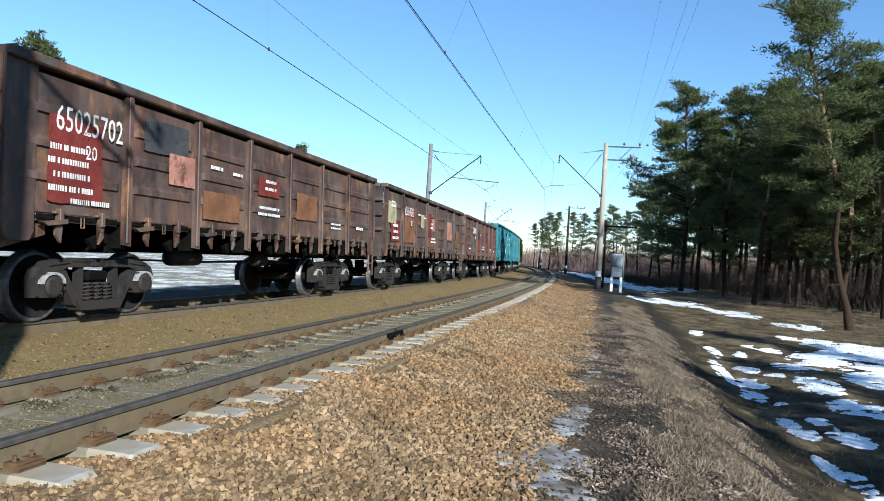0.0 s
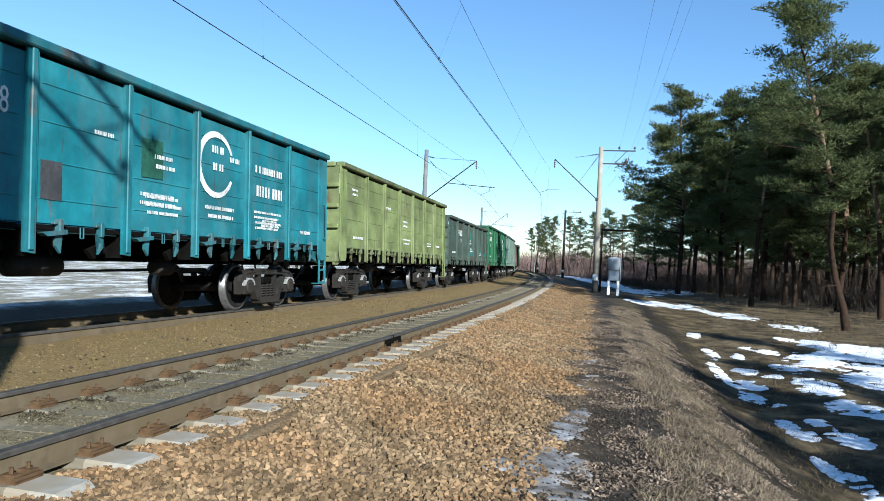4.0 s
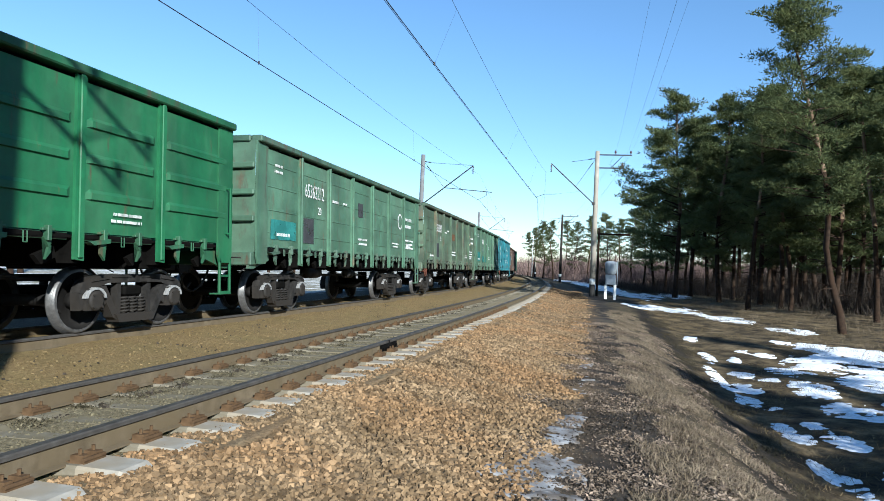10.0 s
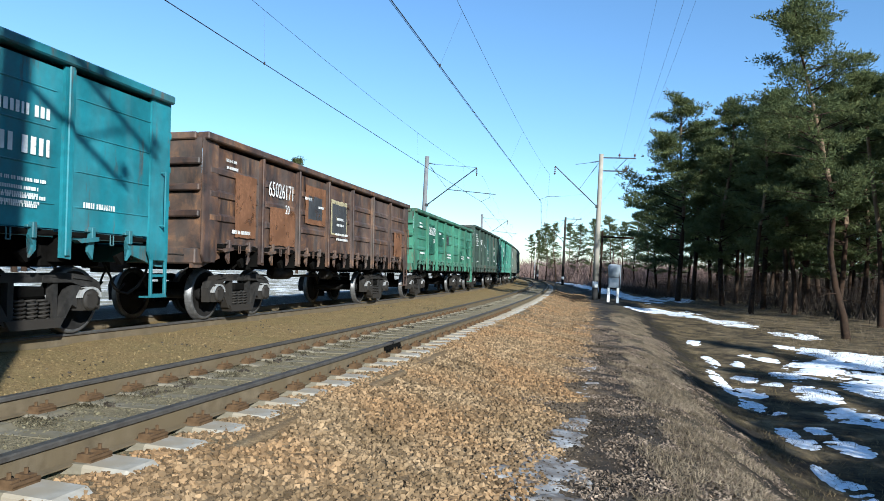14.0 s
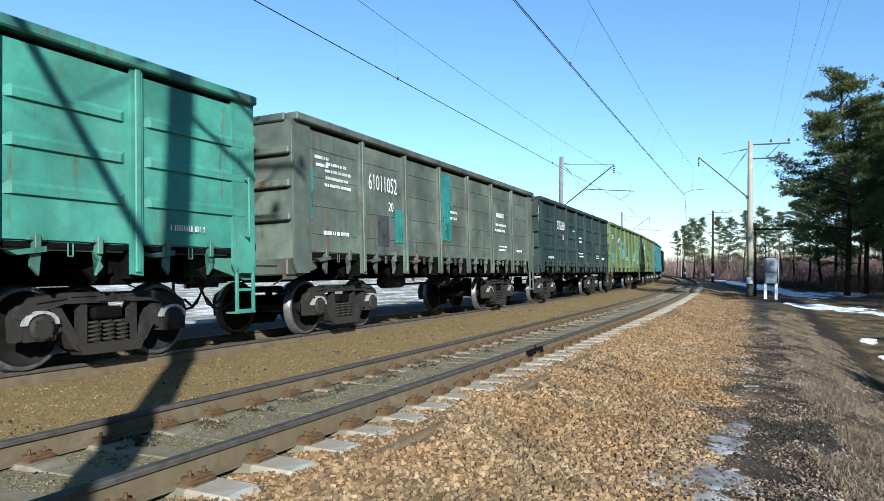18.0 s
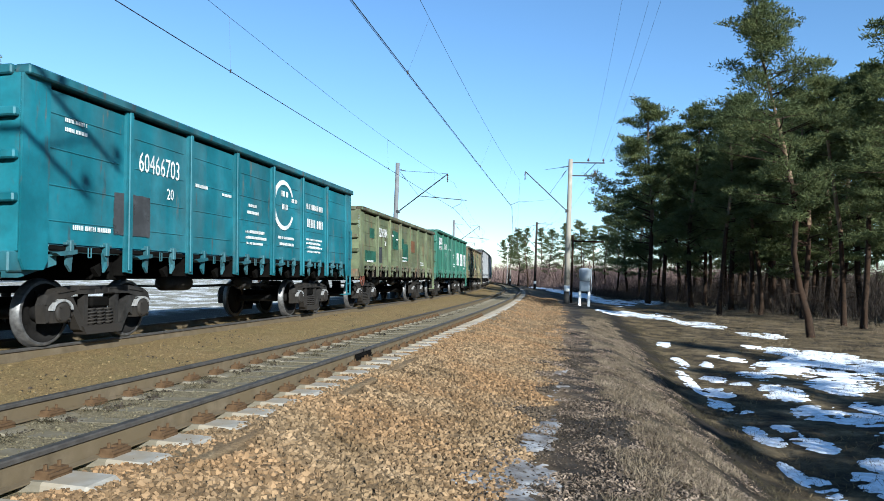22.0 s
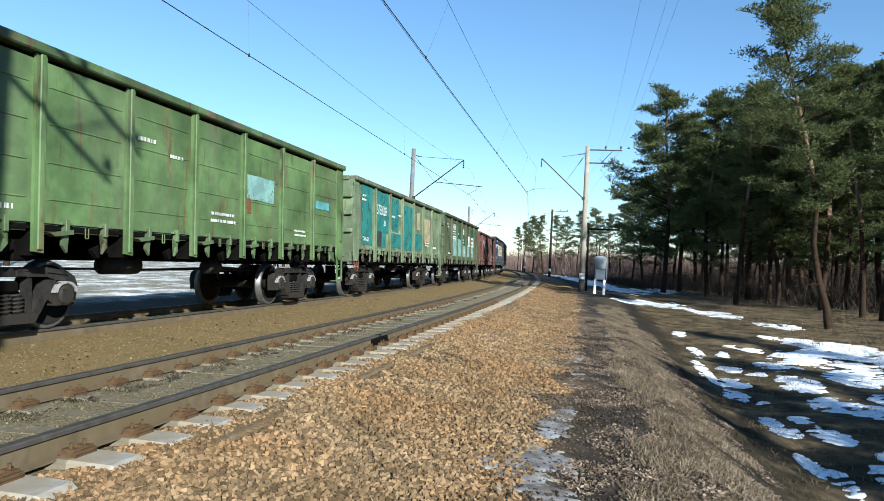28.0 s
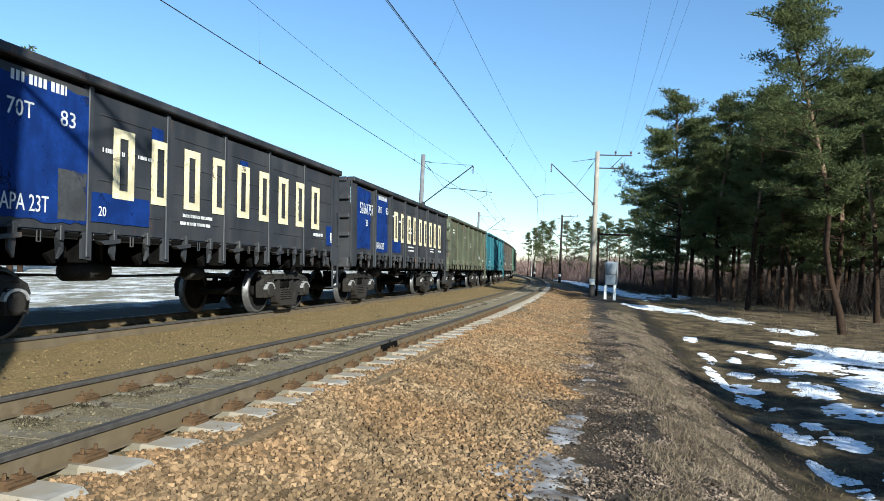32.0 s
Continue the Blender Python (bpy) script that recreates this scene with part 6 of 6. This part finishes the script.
def brush(name, label, seed, material, groups):
    """Bare shrubs and saplings as bundles of thin forking stems. groups: count, s from, to, u from, to, height from, to, thickness."""
    rnd = random.Random(seed)
    vs, fs = [], []
    for count, s0, s1, u0, u1, h0, h1, thick in groups:
        for _ in range(count):
            s, u = rnd.uniform(s0, s1), rnd.uniform(u0, u1)
            if noise.noise((s * 0.12, u * 0.2, 3)) < -0.25:
                continue
            p = at(s, u, ground_z(s, u) - 0.1)
            hgt = rnd.uniform(h0, h1)
            for _ in range(6):
                q = p + Vector((rnd.uniform(-0.9, 0.9), rnd.uniform(-0.9, 0.9), rnd.uniform(0, 0.35) * hgt))
                e = q + Vector((rnd.uniform(-0.5, 0.5) * hgt, rnd.uniform(-0.5, 0.5) * hgt, hgt * rnd.uniform(0.4, 0.85)))
                w = Vector((rnd.uniform(-1, 1), rnd.uniform(-1, 1), 0)).normalized() * rnd.uniform(0.5, 1) * thick
                i = len(vs)
                vs += [q - w, q + w, e]
                fs.append((i, i + 1, i + 2))
    tagged(new(name, mesh_from(name, vs, fs, material)), label, "brushwood", kind="stuff")


brush("undergrowth", "dark bare undergrowth between the pine trunks", 21, TWIG, [(9000, 48, 130, 17, 60, 0.8, 3.2, 0.02), (8000, 70, 140, 34, 80, 2.5, 6.5, 0.035), (900, 36, 70, 20, 34, 0.5, 2.0, 0.02), (1500, 70, 130, 10, 20, 0.4, 1.4, 0.03)])
brush("far_brushwood", "bare brushwood along the far curve, haze in its pale brown", 22, FARTWIG, [(10000, 125, 330, 5, 75, 3.0, 8.0, 0.05), (6000, 140, 360, 30, 150, 5.0, 10.0, 0.07), (1600, 170, 420, -75, -12, 2.0, 6.0, 0.07), (1200, 110, 170, 7, 20, 1.0, 3.0, 0.04)])


# ---- loose stones, grass, litter, snow ----
def scatter(name, label, category, count, spread, piece, material):
    """Many small rigid pieces in one mesh: spread() gives a place and size, piece() its corners."""
    vs, fs = [], []
    for i in range(count):
        piece(vs, fs, *spread())
    return tagged(new(name, mesh_from(name, vs, fs, material)), label, category, kind="stuff")


RND = random.Random(8)
CUBE_F = [(0, 1, 3, 2), (4, 6, 7, 5), (0, 4, 5, 1), (2, 3, 7, 6), (0, 2, 6, 4), (1, 5, 7, 3)]


def stone(vs, fs, p, r):
    """A broken stone: a box with all corners pushed about."""
    e = Euler((RND.uniform(0, 3), RND.uniform(0, 3), RND.uniform(0, 3))).to_matrix()
    base = len(vs)
    sx, sy, sz = r * RND.uniform(0.7, 1.2), r * RND.uniform(0.6, 1.0), r * RND.uniform(0.45, 0.85)
    for x in (-1, 1):
        for y in (-1, 1):
            for z in (-1, 1):
                k = RND.uniform(0.55, 1.05)
                vs.append(p + e @ Vector((x * sx * k, y * sy * RND.uniform(0.6, 1), z * sz * k)))
    fs.extend(tuple(base + i for i in f) for f in CUBE_F)


def blade(vs, fs, p, h):
    d = Vector((RND.gauss(0, 0.75), RND.gauss(0, 0.75), RND.uniform(0.25, 1.0))).normalized() * h
    w = Vector((RND.uniform(-1, 1), RND.uniform(-1, 1), 0)).normalized() * RND.uniform(0.0025, 0.006)
    m = p + d * 0.55
    e = p + d + Vector((d.x * 0.3, d.y * 0.3, -0.35 * h))
    i = len(vs)
    vs += [p - w, p + w, m + w * 0.7, m - w * 0.7, e]
    fs.extend([(i, i + 1, i + 2, i + 3), (i + 3, i + 2, i + 4)])


def chip(vs, fs, p, r):
    e = Euler((RND.gauss(0, 0.5), RND.gauss(0, 0.5), RND.uniform(0, 6))).to_matrix()
    i = len(vs)
    vs += [p + e @ Vector(v) * r for v in ((-1, 0, 0), (0, -0.5, 0.12), (1.1, 0, 0), (0, 0.5, 0.12))]
    fs.append((i, i + 1, i + 2, i + 3))


def in_band(u0, u1, s0, s1, lo, hi, near=1.6, lift=0.0):
    def place():
        s = s0 + (s1 - s0) * RND.random() ** near
        u = RND.uniform(u0, u1)
        return at(s, u, ground_z(s, u) + lift), RND.uniform(lo, hi)
    return place


def strewn(u0, u1, s0, s1, lo, hi, near=1.6, lift=0.0, clump=0.0, freq=1.0):
    """Places in a band with ragged borders, thinned out in blotches."""
    def place():
        while True:
            s = s0 + (s1 - s0) * RND.random() ** near
            u = RND.uniform(u0 - 0.5, u1 + 0.5)
            k = noise.noise((s * 1.1, u * 0.3, 5.0)) * 0.6
            if u0 + k < u < u1 + k and noise.noise((s * freq, u * freq * 1.4, 1.7)) > clump:
                return at(s, u, ground_z(s, u) + lift), RND.uniform(lo, hi)
    return place


scatter("ballast_stones", "loose broken tan ballast stones on the shoulder", "ballast", 36000, strewn(1.42, 3.7, 2.0, 22, 0.010, 0.031, 1.7, 0.003, -1), stone, STONE)
scatter("ballast_stones", "tan ballast stones further along the shoulder", "ballast", 11000, strewn(1.42, 3.8, 17, 60, 0.016, 0.036, 1.1, 0.003, -1), stone, STONE)
scatter("ballast_stones", "loose broken tan ballast stones between the tracks", "ballast", 5000, in_band(-3.3, -1.1, 4.0, 30, 0.006, 0.017, 1.5, 0.0), stone, VERGESTONE)
scatter("ballast_stones", "dirty grey ballast between the rails", "ballast", 4800, in_band(-0.70, 0.70, 3.0, 26, 0.005, 0.015, 1.6, 0.001), stone, GREYSTONE)
scatter("ballast_stones", "tan ballast stones packed between the sleeper ends", "ballast", 9500, in_band(0.9, 1.45, 2.5, 24, 0.008, 0.024, 1.6, 0.0), stone, STONE)
scatter("path_grit", "dark grit and crumbs on the trodden path", "grit", 9000, strewn(3.5, 5.0, 2.2, 20, 0.006, 0.02, 1.7, 0.002, -0.1), stone, DARKSTONE)
scatter("leaf_litter", "brown fallen leaves and bits of grass on the path", "leaf litter", 46000, strewn(3.4, 6.4, 2.2, 26, 0.010, 0.03, 1.6, 0.012, -0.05, 1.4), chip, LITTER)
scatter("leaf_litter", "small brown crumbs of leaf and bark all over the path", "leaf litter", 24000, strewn(3.35, 6.3, 2.2, 24, 0.007, 0.02, 1.6, 0.008, -1), chip, LITTER)
scatter("dry_grass", "matted dry straw-coloured grass on the bank", "grass", 52000, strewn(4.5, 5.95, 2.4, 34, 0.05, 0.15, 1.6, 0, -0.12, 1.2), blade, DRYGRASS)
scatter("dry_grass", "dark thin grass at the foot of the bank", "grass", 9000, strewn(6.3, 7.1, 3, 34, 0.05, 0.13, 1.4, 0, -0.1, 1.0), blade, WEED)
scatter("dry_grass", "short dry grass on the field", "grass", 36000, strewn(7.0, 17, 6, 50, 0.05, 0.19, 1.2, 0, -0.08, 0.5), blade, FIELDGRASS)
scatter("dry_weeds", "small dark weeds along the rails", "weeds", 5000, strewn(-1.25, -0.86, 4, 30, 0.03, 0.10, 1.2, 0, 0.05, 2.0), blade, WEED)
scatter("dry_weeds", "small dark weeds along the near rail", "weeds", 3500, strewn(0.45, 0.7, 4, 30, 0.02, 0.07, 1.2, 0, 0.1, 2.0), blade, WEED)
scatter("dry_weeds", "small dark weeds inside the other rail", "weeds", 4500, strewn(-0.7, -0.4, 4, 30, 0.02, 0.08, 1.2, 0, 0.05, 1.6), blade, WEED)


def tufts(u, wide, s0, s1, lo, hi, chance):
    """Places in small clumps, one by each sleeper."""
    rnd = random.Random(round(u * 100))
    spots = [0.228 + 0.601 * i + rnd.uniform(-0.12, 0.12) for i in range(int(s0 / 0.601), int(s1 / 0.601)) if rnd.random() < chance]
    size = [rnd.uniform(0.5, 1.3) for _ in spots]
    def place():
        i = int(len(spots) * RND.random() ** 1.3)
        s, v = spots[i] + RND.gauss(0, 0.075) * size[i], u + RND.gauss(0, wide) * size[i]
        return at(s, v, ground_z(s, v)), RND.uniform(lo, hi) * size[i]
    return place


scatter("dry_weeds", "dark dead weeds in clumps by the sleepers", "weeds", 9000, tufts(-0.60, 0.06, 3, 40, 0.03, 0.11, 0.85), blade, WEED)
scatter("path_grit", "dark clods lying among the weeds between the rails", "grit", 1500, tufts(-0.55, 0.10, 3, 30, 0.008, 0.026, 0.8), stone, DARKSTONE)
scatter("dry_weeds", "rusty dead weeds against the outer rail foot", "weeds", 1800, tufts(0.93, 0.03, 2, 30, 0.02, 0.07, 0.6), blade, CLIP)
scatter("path_grit", "dark clods on the mossy strip between the tracks", "grit", 220, strewn(-3.2, -1.3, 4, 30, 0.008, 0.024, 1.3, 0.0, 0.1, 0.8), stone, DARKSTONE)
# the ground beside and behind the standing place
scatter("ballast_stones", "tan ballast stones where the camera stands", "ballast", 6000, strewn(1.42, 3.7, -4, 2.2, 0.009, 0.028, 1.0, 0.003, -1), stone, STONE)
scatter("leaf_litter", "brown leaves and grit on the path underfoot", "leaf litter", 3500, strewn(3.5, 6.2, -4, 2.4, 0.010, 0.03, 1.0, 0.012, -0.1, 1.4), chip, LITTER)
scatter("dry_grass", "dry grass on the bank beside the path", "grass", 5000, strewn(4.7, 6.4, -4, 2.6, 0.05, 0.15, 1.0, 0, -0.12, 1.2), blade, DRYGRASS)
# dead grass standing along the wood's edge
scatter("dry_grass", "long dead grass along the edge of the wood", "grass", 16000, in_band(11, 24, 26, 75, 0.15, 0.55, 1.1), blade, DRYGRASS)

# melting snow: along the line, to its right, half length, half width, turn
SNOW_SPOTS = [(24.2, 7.5, 1.1, 0.3, 0.05), (23.9, 8.27, 0.65, 0.24, 0.05), (20.8, 7.22, 1.5, 0.24, 0.0), (19.4, 7.65, 0.65, 0.5, 0.0), (18.1, 7.45, 0.5, 0.38, 0.0), (25.8, 8.85, 0.6, 0.34, 0.0), (25.4, 9.45, 0.5, 0.45, 0.0),
              (28.9, 7.65, 0.4, 0.3, 0.0), (28.0, 7.5, 0.35, 0.28, 0.0), (22.2, 9.25, 0.95, 0.5, 0.1), (20.8, 8.46, 0.35, 0.36, 0.0), (21.4, 8.0, 0.5, 0.4, 0.0), (24.1, 10.7, 2.1, 1.1, 0.3), (24.8, 12.5, 2.9, 1.5, 0.3),
              (21.4, 11.3, 1.7, 0.95, 0.3), (27.0, 12.4, 1.2, 1.6, 0.2), (22.0, 13.8, 2.6, 1.5, 0.2), (28.5, 11.4, 0.6, 1.1, 0.0), (19.6, 9.3, 0.95, 0.6, 0.1), (17.5, 9.4, 0.95, 0.55, 0.3), (16.7, 9.9, 0.75, 0.75, 0.2),
              (15.3, 7.58, 0.95, 0.26, 0.0), (14.6, 7.66, 0.55, 0.38, 0.0), (15.4, 8.2, 0.6, 0.38, 0.0), (14.4, 8.32, 0.7, 0.48, 0.0), (12.3, 7.42, 0.6, 0.22, 0.0), (11.6, 7.56, 0.7, 0.36, 0.0), (17.5, 7.9, 0.25, 0.28, 0.0),
              (41.5, 7.1, 1.7, 1.5, 0.0), (41.2, 8.9, 2.2, 1.3, 0.0), (37.6, 10.7, 2.0, 1.2, -0.1), (39.5, 9.6, 1.6, 0.9, 0.0), (34.0, 12.6, 1.2, 1.0, 0.0), (11.8, 8.45, 0.6, 0.55, 0.0), (12.9, 8.9, 0.5, 0.5, 0.1), (14.6, 9.7, 0.7, 0.7, 0.2), (16.2, 10.6, 0.9, 0.7, 0.2), (18.2, 10.9, 0.8, 0.6, 0.2), (18.4, 12.2, 1.3, 0.9, 0.4),
              (92.0, 6.6, 14, 1.4, 0.0), (75.0, 7.8, 10, 1.6, 0.0), (66.0, 10.4, 6.0, 1.0, 0.0), (62.0, 8.2, 9.0, 1.8, 0.0), (80.0, 7.5, 12.0, 2.0, 0.05), (100.0, 8.0, 14.0, 3.0, 0.0), (125.0, 8.0, 16.0, 3.5, 0.0), (70.0, 13.0, 8.0, 1.6, 0.1)]
ICE_SPOTS = [(7.9, 3.74, 1.4, 0.36, 0.05), (7.0, 3.78, 0.9, 0.48, 0.0), (6.8, 3.40, 0.5, 0.32, 0.0), (9.6, 3.85, 0.8, 0.22, 0.1), (6.2, 3.95, 0.6, 0.3, 0.1), (12.5, 3.9, 0.9, 0.25, 0.0), (15.1, 3.88, 0.9, 0.2, 0.05)]


def melting_patch(name, label, category, group, spot, k, material, thick, gaps, kind=""):
    """A thin sheet that comes out of the ground only where the noise leaves it, so its edge is ragged and has holes."""
    s, u, a, b, turn = spot
    a, b = 1.05 * a, (0.68 if s < 16 else 0.92) * b
    cell = 0.05 if s < 13 else 0.07 if s < 31 else 0.16 if s < 58 else 0.5
    c, sn = math.cos(turn), math.sin(turn)
    nx, ny = int(2.6 * a / cell) + 1, int(2.6 * b / cell) + 1
    vs, fs, index = [], [], {}

    def corner(i, j):
        if (i, j) not in index:
            x, y = (i - nx / 2) * cell, (j - ny / 2) * cell
            ss, uu = s + x * c - y * sn, u + x * sn + y * c
            q = 1 - math.hypot(x / a, y / b)
            f = 0.7 * q - 0.10 - 4 * max(0, -q) + gaps * noise.noise((ss * 1.4, uu * 1.3, k * 3.1)) + 0.95 * gaps * noise.noise((ss * 4.4, uu * 2.8, k)) + 0.6 * gaps * noise.noise((ss * 12, uu * 9, k))
            index[i, j] = (len(vs), f)
            vs.append(at(ss, uu, ground_z(ss, uu) + max(-0.04, min(thick, 0.14 * f)) + 0.1 * thick * noise.noise((ss * 7, uu * 7, 1))))
        return index[i, j]

    for i in range(nx):
        for j in range(ny):
            q = [corner(i, j), corner(i + 1, j), corner(i + 1, j + 1), corner(i, j + 1)]
            if max(f for _, f in q) > 0:
                fs.append([p for p, _ in q])
    used = sorted({p for f in fs for p in f})
    to = {p: i for i, p in enumerate(used)}
    me = mesh_from(name, [vs[p] for p in used], [[to[p] for p in f] for f in fs], material, True)
    tagged(new(name, me), label, category, group, kind)


for k, spot in enumerate(SNOW_SPOTS):
    melting_patch("snow_patch", "thin patch of old snow melting in dry grass", "snow", "melting snow patches", spot, k, SNOW, 0.022, 0.95)
for k, spot in enumerate(ICE_SPOTS):
    melting_patch("ice_film", "thin grey film of ice on the muddy path", "ice", "ice films on the path", spot, k + 50, ICE, 0.012, 1.25, "stuff")
motions()
